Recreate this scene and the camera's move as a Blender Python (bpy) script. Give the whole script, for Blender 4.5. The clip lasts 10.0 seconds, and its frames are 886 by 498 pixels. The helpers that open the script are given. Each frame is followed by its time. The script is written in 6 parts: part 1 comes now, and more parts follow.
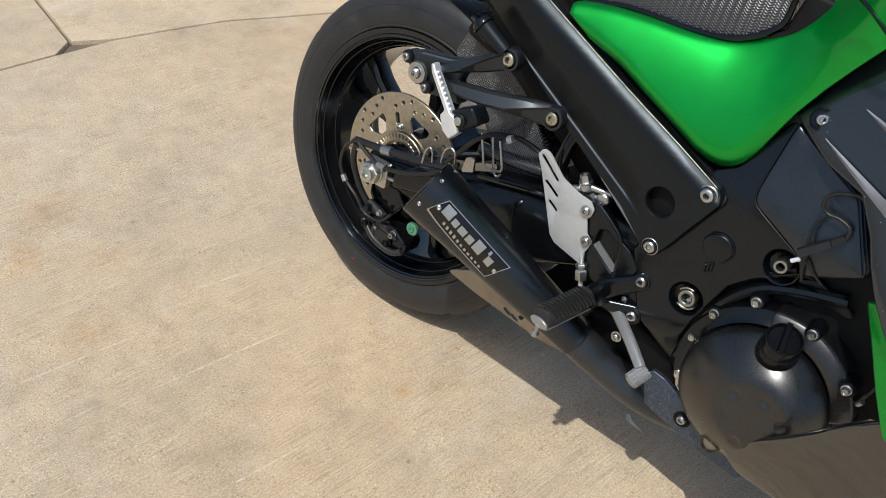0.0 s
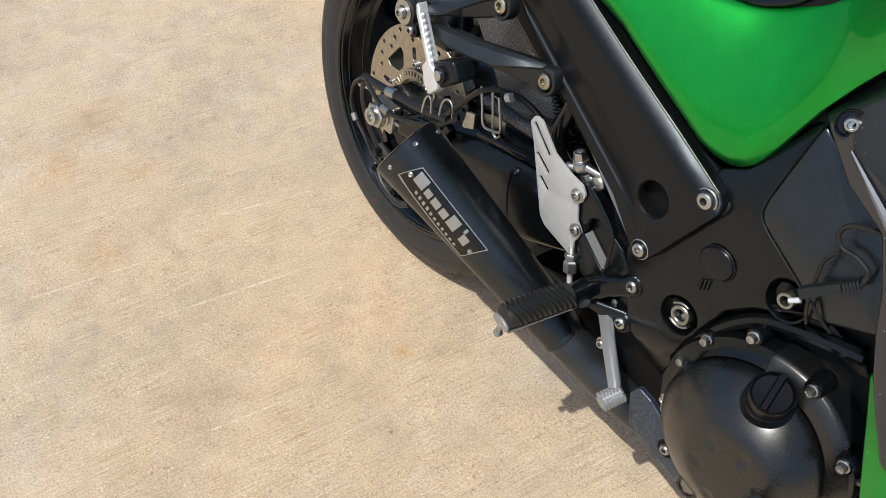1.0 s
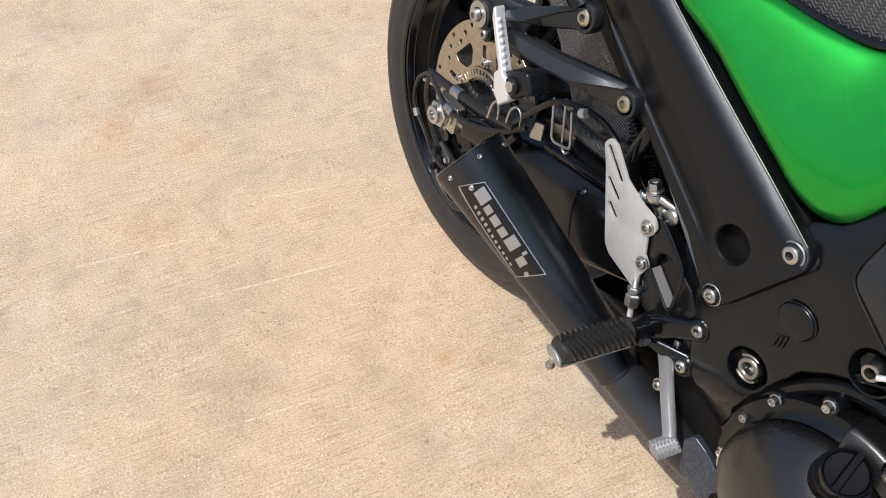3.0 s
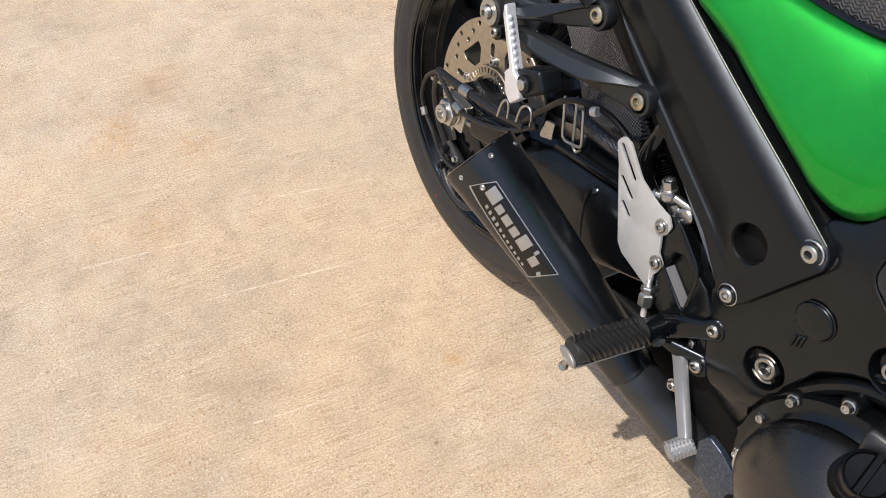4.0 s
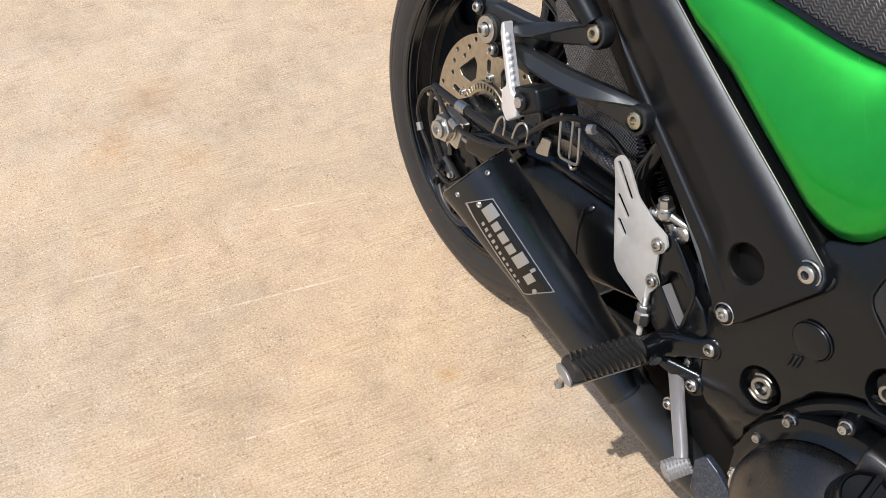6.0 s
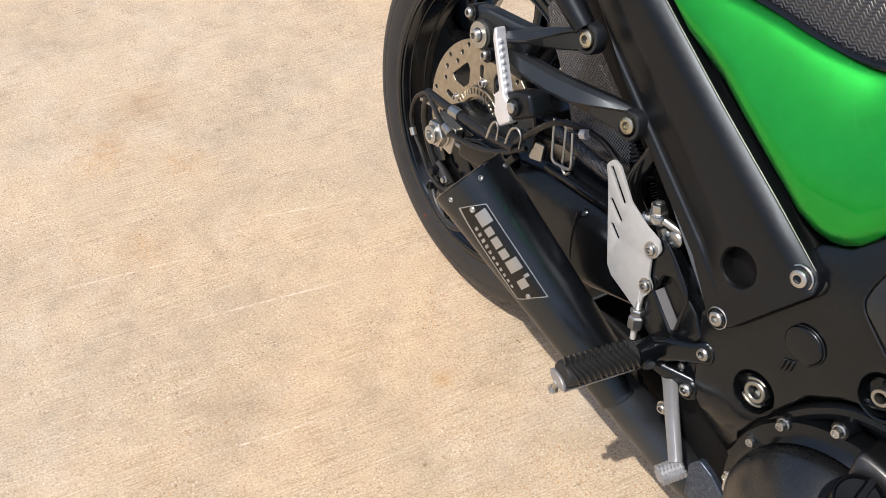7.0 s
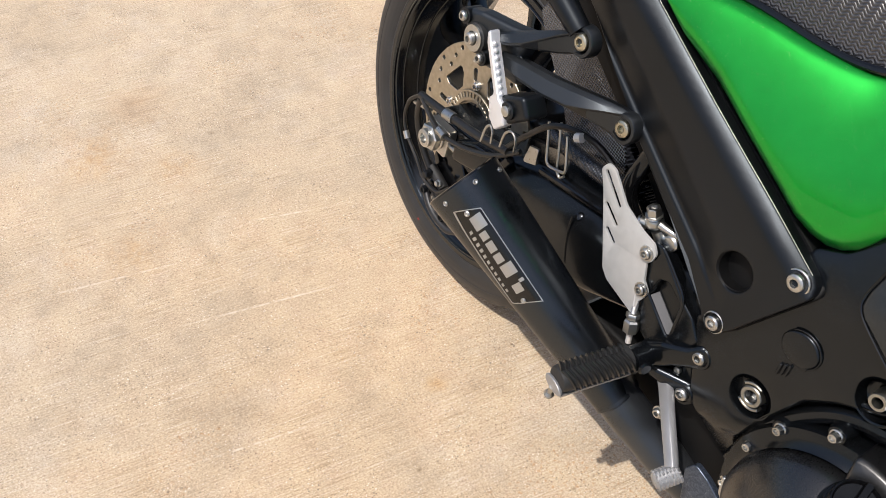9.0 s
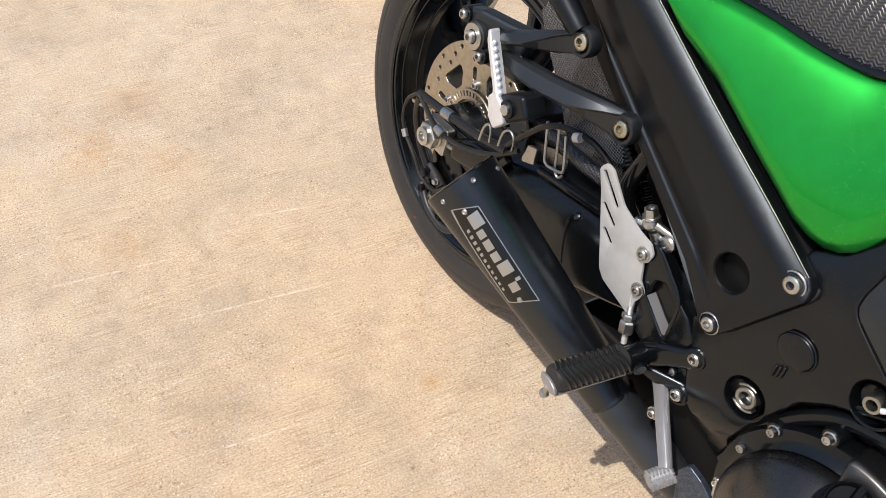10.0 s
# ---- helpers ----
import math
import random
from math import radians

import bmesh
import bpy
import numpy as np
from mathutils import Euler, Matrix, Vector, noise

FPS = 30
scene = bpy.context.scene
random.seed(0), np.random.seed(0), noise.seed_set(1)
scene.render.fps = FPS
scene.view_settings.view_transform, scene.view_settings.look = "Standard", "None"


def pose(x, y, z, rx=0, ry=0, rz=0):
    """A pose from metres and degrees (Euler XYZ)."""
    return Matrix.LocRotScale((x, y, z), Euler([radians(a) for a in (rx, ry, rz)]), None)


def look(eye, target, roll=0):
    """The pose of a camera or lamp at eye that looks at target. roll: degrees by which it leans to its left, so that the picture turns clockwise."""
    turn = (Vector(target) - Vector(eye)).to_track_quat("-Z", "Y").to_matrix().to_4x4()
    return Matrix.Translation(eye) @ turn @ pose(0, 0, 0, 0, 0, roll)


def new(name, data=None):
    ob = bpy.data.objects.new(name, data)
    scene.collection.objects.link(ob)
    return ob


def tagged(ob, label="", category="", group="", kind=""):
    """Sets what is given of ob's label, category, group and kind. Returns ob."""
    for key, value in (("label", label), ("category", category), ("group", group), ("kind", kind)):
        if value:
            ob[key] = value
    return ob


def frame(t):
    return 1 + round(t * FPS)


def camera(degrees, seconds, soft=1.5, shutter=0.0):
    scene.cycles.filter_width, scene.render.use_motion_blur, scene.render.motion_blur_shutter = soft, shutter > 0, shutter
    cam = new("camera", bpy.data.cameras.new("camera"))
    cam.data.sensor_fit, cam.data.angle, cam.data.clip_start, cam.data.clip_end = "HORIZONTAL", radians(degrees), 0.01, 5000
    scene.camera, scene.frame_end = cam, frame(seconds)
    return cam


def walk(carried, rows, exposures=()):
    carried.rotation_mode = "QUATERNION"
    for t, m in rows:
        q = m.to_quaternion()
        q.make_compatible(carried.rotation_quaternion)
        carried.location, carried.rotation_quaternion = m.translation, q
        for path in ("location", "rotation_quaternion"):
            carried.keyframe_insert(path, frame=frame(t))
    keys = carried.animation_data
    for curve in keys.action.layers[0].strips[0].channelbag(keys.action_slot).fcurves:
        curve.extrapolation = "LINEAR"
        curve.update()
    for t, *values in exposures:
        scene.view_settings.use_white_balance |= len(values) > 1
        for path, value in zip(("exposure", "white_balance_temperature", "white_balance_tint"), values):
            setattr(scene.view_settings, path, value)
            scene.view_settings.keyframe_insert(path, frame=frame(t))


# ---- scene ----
cam = camera(55.1, 10.0, soft=0.9)
PATH = [
    (0, (0.821, -0.964, 1.228), (-0.093, 0.199, -0.119), 3.9),
    (0.3, (0.829, -0.882, 1.203), (-0.123, 0.228, -0.19), 3.8),
    (0.5, (0.845, -0.806, 1.188), (-0.129, 0.205, -0.237), 3.5),
    (0.7, (0.858, -0.736, 1.182), (-0.143, 0.169, -0.273), 1.5),
    (1, (0.857, -0.663, 1.2), (-0.172, 0.117, -0.327), -1.4),
    (1.2, (0.825, -0.652, 1.201), (-0.197, 0.101, -0.338), -3),
    (1.5, (0.791, -0.648, 1.194), (-0.235, 0.094, -0.354), -2.2),
    (1.7, (0.782, -0.652, 1.187), (-0.246, 0.089, -0.358), -1.3),
    (2, (0.789, -0.635, 1.193), (-0.248, 0.074, -0.364), 0.5),
    (2.5, (0.79, -0.625, 1.196), (-0.256, 0.047, -0.371), 0.2),
    (4, (0.774, -0.634, 1.188), (-0.271, 0.025, -0.385), -0.6),
    (4.5, (0.771, -0.632, 1.191), (-0.276, 0.034, -0.378), -0.5),
    (5, (0.766, -0.633, 1.19), (-0.285, 0.041, -0.372), -0.1),
    (5.5, (0.766, -0.635, 1.19), (-0.287, 0.044, -0.369), 0.2),
    (7, (0.766, -0.633, 1.191), (-0.286, 0.068, -0.359), 0.6),
    (7.5, (0.764, -0.635, 1.189), (-0.293, 0.067, -0.357), 0.8),
    (8, (0.762, -0.637, 1.189), (-0.294, 0.068, -0.356), 1),
    (8.5, (0.762, -0.636, 1.187), (-0.291, 0.072, -0.358), 0.9),
    (9, (0.76, -0.632, 1.188), (-0.285, 0.086, -0.358), 1.1),
    (9.5, (0.761, -0.633, 1.187), (-0.28, 0.094, -0.359), 1.7),
    (10, (0.761, -0.635, 1.186), (-0.279, 0.093, -0.359), 2.3),
]
walk(cam, [(t, look(eye, target, roll)) for t, eye, target, roll in PATH],
     [(0, -0.51, 6170, 5), (0.3, -0.30, 6180, 5.7), (0.5, -0.18, 6190, 6.2), (0.7, -0.28, 6230, 6.8), (1, -0.36, 6290, 7.6), (1.2, -0.42, 6300, 8.0), (1.5, -0.36, 6310, 8.5), (1.7, -0.19, 6340, 9.0), (2, -0.26, 6370, 9.6), (2.5, -0.235, 6390, 10.6), (4, -0.245, 6450, 11.5), (5.5, -0.235, 6480, 11.5), (7, -0.195, 6480, 11.5), (10, -0.205, 6480, 11.5)])

# ---- light ----
SUN_DIR = Vector((0.04, -0.43, 1.0)).normalized()
world = bpy.data.worlds.new("world")
scene.world = world
world.use_nodes = True
wn = world.node_tree.nodes
sky = wn.new("ShaderNodeTexSky")
sky.sky_type = "NISHITA"
sky.sun_disc = False
sky.sun_elevation = radians(66.5)
sky.sun_rotation = radians(175)
sky.air_density, sky.dust_density = 1.0, 3.0
wn["Background"].inputs["Strength"].default_value = 0.15
world.node_tree.links.new(sky.outputs[0], wn["Background"].inputs["Color"])
sun_data = bpy.data.lights.new("sun", "SUN")
sun_data.energy, sun_data.angle, sun_data.color = 4.0, radians(0.55), (1.0, 0.95, 0.88)
sun = new("sun", sun_data)
sun.matrix_world = look(SUN_DIR * 20, (0, 0, 0))

# ---- materials ----
COOL = (0.80, 0.90, 1.0)


def material(name, color, rough=0.5, metal=0.0, coat=0.0, coat_rough=0.05, spec=0.5, tint=None):
    m = bpy.data.materials.new(name)
    m.use_nodes = True
    b = m.node_tree.nodes["Principled BSDF"]
    b.inputs["Base Color"].default_value = (*color, 1)
    b.inputs["Roughness"].default_value = rough
    b.inputs["Metallic"].default_value = metal
    b.inputs["Coat Weight"].default_value = coat
    b.inputs["Coat Roughness"].default_value = coat_rough
    b.inputs["Specular IOR Level"].default_value = spec
    if tint:
        b.inputs["Specular Tint"].default_value = (*tint, 1)
    return m


def node(m, kind, **values):
    n = m.node_tree.nodes.new(kind)
    for key, value in values.items():
        n.inputs[key].default_value = value
    return n


def join(m, a, b):
    m.node_tree.links.new(a, b)


def coords(m, scale=(1, 1, 1), turn=(0, 0, 0)):
    tc = node(m, "ShaderNodeTexCoord")
    mp = node(m, "ShaderNodeMapping")
    mp.inputs["Scale"].default_value = scale
    mp.inputs["Rotation"].default_value = turn
    join(m, tc.outputs["Object"], mp.inputs["Vector"])
    return mp.outputs["Vector"]


def ramp(m, fac, stops):
    r = node(m, "ShaderNodeValToRGB")
    els = r.color_ramp.elements
    while len(els) < len(stops):
        els.new(0.5)
    for e, (p, c) in zip(els, stops):
        e.position = p
        e.color = (*c, 1) if len(c) == 3 else c
    join(m, fac, r.inputs["Fac"])
    return r.outputs["Color"]


def grey(m, fac, lo, hi, a=0.0, b=1.0):
    r = node(m, "ShaderNodeMapRange")
    r.inputs["From Min"].default_value, r.inputs["From Max"].default_value = a, b
    r.inputs["To Min"].default_value, r.inputs["To Max"].default_value = lo, hi
    join(m, fac, r.inputs["Value"])
    return r.outputs["Result"]


def mixed(m, kind, fac, a, b):
    n = node(m, "ShaderNodeMix")
    n.data_type, n.blend_type = "RGBA", kind
    for sock, v in ((n.inputs[0], fac), (n.inputs[6], a), (n.inputs[7], b)):
        if isinstance(v, (int, float)):
            sock.default_value = v
        elif isinstance(v, tuple):
            sock.default_value = (*v, 1)
        else:
            join(m, v, sock)
    return n.outputs[2]


def noisy(m, vec, scale, detail=4.0, rough=0.55):
    n = node(m, "ShaderNodeTexNoise", Scale=scale, Detail=detail, Roughness=rough)
    join(m, vec, n.inputs["Vector"])
    return n.outputs["Fac"]


def bumped(m, height, strength, distance):
    bp = node(m, "ShaderNodeBump", Strength=strength, Distance=distance)
    join(m, height, bp.inputs["Height"])
    join(m, bp.outputs["Normal"], m.node_tree.nodes["Principled BSDF"].inputs["Normal"])
    return bp


def weathered(m, color, rough, spread=0.35, fine=900.0, bump=0.15, dist=0.0004):
    """Colour and gloss that vary at a large and a fine scale, with a fine relief."""
    b = m.node_tree.nodes["Principled BSDF"]
    v = coords(m)
    big, small = noisy(m, v, 14, 5), noisy(m, v, fine, 2)
    lo = tuple(c * (1 - spread) for c in color)
    hi = tuple(c * (1 + spread) for c in color)
    c1 = ramp(m, big, [(0.3, lo), (0.7, hi)])
    join(m, c1, b.inputs["Base Color"])
    mul = node(m, "ShaderNodeMath")
    mul.operation = "ADD"
    join(m, grey(m, big, -0.05, 0.06, 0.3, 0.7), mul.inputs[0])
    join(m, grey(m, small, rough - 0.06, rough + 0.06, 0.3, 0.7), mul.inputs[1])
    join(m, mul.outputs[0], b.inputs["Roughness"])
    bumped(m, small, bump, dist)
    return m


satin_black = weathered(material("satin_black", (0.004, 0.0044, 0.0052), 0.38, spec=0.42, tint=COOL), (0.004, 0.0044, 0.0052), 0.36, 0.3, 1100, 0.1)
hanger_black = weathered(material("hanger_black", (0.006, 0.0064, 0.007), 0.42, spec=0.8, tint=COOL), (0.006, 0.0064, 0.007), 0.42, 0.25, 900, 0.14)
frame_black = weathered(material("frame_black", (0.003, 0.0034, 0.004), 0.24, spec=0.5, tint=COOL), (0.003, 0.0034, 0.004), 0.22, 0.25, 1400, 0.06)
# frame_black with base and gloss raised to give the inner panel its sky sheen
frame_black_lit = weathered(material("frame_black_lit", (0.006, 0.007, 0.008), 0.3, spec=0.9, tint=COOL), (0.006, 0.007, 0.008), 0.3, 0.25, 1400, 0.06)
engine_black = weathered(material("engine_black", (0.0055, 0.0057, 0.0062), 0.30, spec=0.9), (0.0055, 0.0057, 0.0062), 0.30, 0.12, 700, 0.05)
dark_void = material("dark_void", (0.003, 0.003, 0.0032), 0.6, spec=0.25)
gloss_black = material("gloss_black", (0.004, 0.004, 0.0045), 0.1, spec=0.5, tint=COOL)
silencer_black = weathered(material("silencer_black", (0.004, 0.0047, 0.0058), 0.3, spec=0.85, tint=COOL), (0.004, 0.0047, 0.0058), 0.31, 0.25, 1600, 0.1)
pipe_black = weathered(material("pipe_black", (0.016, 0.017, 0.019), 0.36, spec=0.9, tint=COOL), (0.016, 0.017, 0.019), 0.34, 0.3)
fairing_gloss = material("fairing_gloss", (0.006, 0.006, 0.006), 0.06, 0, 1.0, 0.03, 1.0)
pedal_alu = weathered(material("pedal_alu", (0.36, 0.36, 0.36), 0.42, 0.6), (0.36, 0.36, 0.365), 0.42, 0.12, 700, 0.12)
fairing_grey = material("fairing_grey", (0.04, 0.045, 0.053), 0.3, 0.4, 1.0, 0.03)
steel = weathered(material("steel", (0.62, 0.61, 0.59), 0.25, 1.0), (0.60, 0.59, 0.57), 0.26, 0.15, 500, 0.06)
zinc = weathered(material("zinc", (0.52, 0.52, 0.50), 0.34, 1.0), (0.50, 0.50, 0.48), 0.34, 0.2, 400, 0.1)
yellow_zinc = weathered(material("yellow_zinc", (0.55, 0.50, 0.36), 0.35, 1.0), (0.58, 0.54, 0.42), 0.34, 0.2, 400, 0.1)
cast_alu = weathered(material("cast_alu", (0.72, 0.72, 0.73), 0.42, 0.55), (0.74, 0.745, 0.76), 0.44, 0.1, 700, 0.12)
raw_steel = weathered(material("raw_steel", (0.30, 0.28, 0.25), 0.40, 1.0), (0.30, 0.28, 0.25), 0.40, 0.3, 300, 0.1)
rubber = weathered(material("rubber", (0.018, 0.018, 0.018), 0.6), (0.018, 0.018, 0.018), 0.58, 0.3, 600, 0.2)
hose_black = material("hose_black", (0.012, 0.012, 0.012), 0.35)
rim_black = material("rim_black", (0.0035, 0.0035, 0.004), 0.14, spec=0.75, tint=COOL)
badge_black = material("badge_black", (0.006, 0.006, 0.006), 0.2)
badge_silver = material("badge_silver", (0.46, 0.46, 0.45), 0.38, 0.8)
red_mark = material("red_mark", (0.28, 0.016, 0.016), 0.6)
lens_glass = material("lens_glass", (0.17, 0.15, 0.11), 0.12, 0.3, 0.6)
arm_black = weathered(material("arm_black", (0.004, 0.0044, 0.005), 0.2, spec=0.4, tint=COOL), (0.004, 0.0044, 0.005), 0.20, 0.2, 1200, 0.04)
cap_black = weathered(material("cap_black", (0.004, 0.004, 0.0045), 0.16, spec=0.25, tint=COOL), (0.004, 0.004, 0.0045), 0.15, 0.2, 900, 0.03)
green_anodised = material("green_anodised", (0.14, 0.40, 0.26), 0.32, 0.6)
cast_iron = weathered(material("cast_iron", (0.030, 0.030, 0.032), 0.42, 0.3), (0.030, 0.030, 0.032), 0.42, 0.3, 500, 0.2)
cast_dark = weathered(material("cast_dark", (0.11, 0.11, 0.11), 0.5, 0.4), (0.11, 0.11, 0.113), 0.5, 0.2, 600, 0.2)
ridge_grey = weathered(material("ridge_grey", (0.24, 0.25, 0.28), 0.45), (0.24, 0.25, 0.28), 0.45, 0.35, 500, 0.3)
dull_zinc = weathered(material("dull_zinc", (0.38, 0.38, 0.34), 0.42, 1.0), (0.38, 0.38, 0.345), 0.42, 0.15, 400, 0.1)

# brushed plate of the heel guard
plate_alu = material("plate_alu", (0.45, 0.45, 0.442), 0.55, 0.38)
_v = coords(plate_alu, (30, 30, 900))
_n = noisy(plate_alu, _v, 1.0, 3)
join(plate_alu, ramp(plate_alu, noisy(plate_alu, coords(plate_alu), 60, 4), [(0.3, (0.47, 0.475, 0.465)), (0.7, (0.54, 0.54, 0.53))]),
     plate_alu.node_tree.nodes["Principled BSDF"].inputs["Base Color"])
bumped(plate_alu, _n, 0.06, 0.0003)

# tyre: dusty sidewall, duller crown
tyre_rubber = material("tyre_rubber", (0.02, 0.02, 0.02), 0.5)
_v = coords(tyre_rubber)
_dust = noisy(tyre_rubber, _v, 22, 6, 0.65)
join(tyre_rubber, ramp(tyre_rubber, _dust, [(0.35, (0.015, 0.016, 0.018)), (0.62, (0.026, 0.0268, 0.0285)), (0.8, (0.055, 0.052, 0.048))]),
     tyre_rubber.node_tree.nodes["Principled BSDF"].inputs["Base Color"])
join(tyre_rubber, grey(tyre_rubber, _dust, 0.40, 0.62, 0.3, 0.75), tyre_rubber.node_tree.nodes["Principled BSDF"].inputs["Roughness"])
bumped(tyre_rubber, noisy(tyre_rubber, _v, 500, 3), 0.2, 0.0004)

# brake disc: turned steel, warm
disc_steel = material("disc_steel", (0.50, 0.46, 0.40), 0.32, 1.0)
_v = coords(disc_steel)
_ring = node(disc_steel, "ShaderNodeTexNoise", Scale=120.0, Detail=4.0)
join(disc_steel, _v, _ring.inputs["Vector"])
join(disc_steel, ramp(disc_steel, _ring.outputs["Fac"], [(0.3, (0.40, 0.36, 0.29)), (0.7, (0.53, 0.49, 0.41))]),
     disc_steel.node_tree.nodes["Principled BSDF"].inputs["Base Color"])
join(disc_steel, grey(disc_steel, _ring.outputs["Fac"], 0.28, 0.42, 0.3, 0.7), disc_steel.node_tree.nodes["Principled BSDF"].inputs["Roughness"])

# metal-flake green lacquer
green_paint = material("green_paint", (0.004, 0.34, 0.015), 0.31, 0.80, 0.45, 0.02)
_b = green_paint.node_tree.nodes["Principled BSDF"]
_v = coords(green_paint)
_vor = node(green_paint, "ShaderNodeTexVoronoi", Scale=760.0)
join(green_paint, _v, _vor.inputs["Vector"])
_sep = node(green_paint, "ShaderNodeSeparateColor")
join(green_paint, _vor.outputs["Color"], _sep.inputs["Color"])
_near = grey(green_paint, _vor.outputs["Distance"], 1.0, 0.0, 0.15, 0.27)
_pick = grey(green_paint, _sep.outputs["Red"], 0.0, 1.0, 0.90, 0.97)
_mul = node(green_paint, "ShaderNodeMath")
_mul.operation = "MULTIPLY"
join(green_paint, _near, _mul.inputs[0])
join(green_paint, _pick, _mul.inputs[1])
_base = ramp(green_paint, noisy(green_paint, _v, 26, 3), [(0.3, (0.006, 0.34, 0.032)), (0.7, (0.009, 0.41, 0.042))])
join(green_paint, mixed(green_paint, "MIX", _mul.outputs[0], _base, (0.60, 1.0, 0.42)), _b.inputs["Base Color"])
# the same flakes, sparser, in the grey pearl of the fairing
_fb = fairing_grey.node_tree.nodes["Principled BSDF"]
_fv = node(fairing_grey, "ShaderNodeTexVoronoi", Scale=330.0)
join(fairing_grey, coords(fairing_grey), _fv.inputs["Vector"])
_fs = node(fairing_grey, "ShaderNodeSeparateColor")
join(fairing_grey, _fv.outputs["Color"], _fs.inputs["Color"])
_fm = node(fairing_grey, "ShaderNodeMath")
_fm.operation = "MULTIPLY"
join(fairing_grey, grey(fairing_grey, _fv.outputs["Distance"], 1.0, 0.0, 0.12, 0.2), _fm.inputs[0])
join(fairing_grey, grey(fairing_grey, _fs.outputs["Red"], 0.0, 1.0, 0.965, 0.975), _fm.inputs[1])
join(fairing_grey, mixed(fairing_grey, "MIX", _fm.outputs[0], (0.022, 0.026, 0.033), (0.5, 0.55, 0.6)), _fb.inputs["Base Color"])
_fl = node(green_paint, "ShaderNodeTexVoronoi", Scale=1500.0)
join(green_paint, _v, _fl.inputs["Vector"])
bumped(green_paint, _fl.outputs["Distance"], 0.12, 0.0003)

# woven grip vinyl of the saddle, and woven carbon of the hugger
def woven(name, dark, light, size, rough, coat, spec=0.5, relief=0.5):
    m = material(name, dark, rough, 0, coat, 0.06, spec)
    b = m.node_tree.nodes["Principled BSDF"]
    v = coords(m, (1 / size, 1 / size, 1 / size), (0, radians(38), 0))
    sx = node(m, "ShaderNodeSeparateXYZ")
    join(m, v, sx.inputs[0])
    waves = []
    for out, shift in ((sx.outputs["X"], 0.0), (sx.outputs["Z"], 0.5)):
        k = node(m, "ShaderNodeMath")
        k.operation = "SINE"
        g = node(m, "ShaderNodeMath")
        g.operation = "MULTIPLY_ADD"
        g.inputs[1].default_value, g.inputs[2].default_value = math.pi * 2, shift * math.pi
        join(m, out, g.inputs[0])
        join(m, g.outputs[0], k.inputs[0])
        waves.append(k.outputs[0])
    p = node(m, "ShaderNodeMath")
    p.operation = "MULTIPLY"
    join(m, waves[0], p.inputs[0])
    join(m, waves[1], p.inputs[1])
    join(m, ramp(m, grey(m, p.outputs[0], 0, 1, -0.6, 0.6), [(0.0, dark), (1.0, light)]), b.inputs["Base Color"])
    bumped(m, p.outputs[0], relief, size * 0.25)
    return m


def twill(name, dark, light, column, pitch, rough, spec):
    """Upright columns of slanting threads, pressed into vinyl."""
    m = material(name, dark, rough, 0, 0.0, 0.06, spec)
    b = m.node_tree.nodes["Principled BSDF"]
    sx = node(m, "ShaderNodeSeparateXYZ")
    join(m, coords(m), sx.inputs[0])

    def math_node(kind, a, value, c=0.0):
        k = node(m, "ShaderNodeMath")
        k.operation = kind
        for sock, x in ((k.inputs[0], a), (k.inputs[1], value), (k.inputs[2], c)):
            if isinstance(x, (int, float)):
                sock.default_value = x
            else:
                join(m, x, sock)
        return k.outputs[0]

    wave = math_node("SINE", math_node("MULTIPLY", sx.outputs["X"], 2 * math.pi / column), 0.0)
    run = math_node("MULTIPLY_ADD", sx.outputs["Y"], 0.7, sx.outputs["Z"])
    thread = math_node("SINE", math_node("MULTIPLY_ADD", wave, 2.4, math_node("MULTIPLY", run, 2 * math.pi / pitch)), 0.0)
    cols = math_node("ABSOLUTE", wave, 0.0)
    h = math_node("MULTIPLY_ADD", cols, 0.8, thread)
    join(m, ramp(m, grey(m, h, 0, 1, -0.9, 1.6), [(0.0, dark), (1.0, light)]), b.inputs["Base Color"])
    bumped(m, h, 0.45, 0.0006)
    return m


seat_vinyl = twill("seat_vinyl", (0.012, 0.012, 0.014), (0.046, 0.046, 0.051), 0.0100, 0.0036, 0.36, 0.8)
carbon = woven("carbon", (0.006, 0.006, 0.008), (0.035, 0.038, 0.046), 0.0055, 0.26, 0.8)
mesh_weave = woven("mesh_weave", (0.003, 0.003, 0.004), (0.060, 0.068, 0.088), 0.0048, 0.25, 0.6, 0.8, 0.9)

# speckled blue-grey hammered finish of the lower bracket
hammered = material("hammered", (0.05, 0.065, 0.09), 0.3, 0.7)
_v = coords(hammered)
_n = noisy(hammered, _v, 420, 3, 0.7)
join(hammered, ramp(hammered, _n, [(0.40, (0.055, 0.072, 0.105)), (0.66, (0.11, 0.135, 0.185)), (0.80, (0.55, 0.60, 0.66))]),
     hammered.node_tree.nodes["Principled BSDF"].inputs["Base Color"])
bumped(hammered, _n, 0.2, 0.0005)

# broomed, sun-bleached concrete
def blot(m, v, x, y, r, power=1.0):
    """How near a place lies to a stain's middle, 1 to 0, with a ragged edge."""
    d = node(m, "ShaderNodeVectorMath")
    d.operation = "DISTANCE"
    d.inputs[1].default_value = (x, y, 0)
    join(m, v, d.inputs[0])
    add = node(m, "ShaderNodeMath")
    add.operation = "MULTIPLY_ADD"
    add.inputs[1].default_value = r * 1.4
    join(m, noisy(m, v, 1.2 / r, 4), add.inputs[0])
    join(m, d.outputs["Value"], add.inputs[2])
    return grey(m, add.outputs[0], power, 0.0, r * 0.6, r * 1.8)


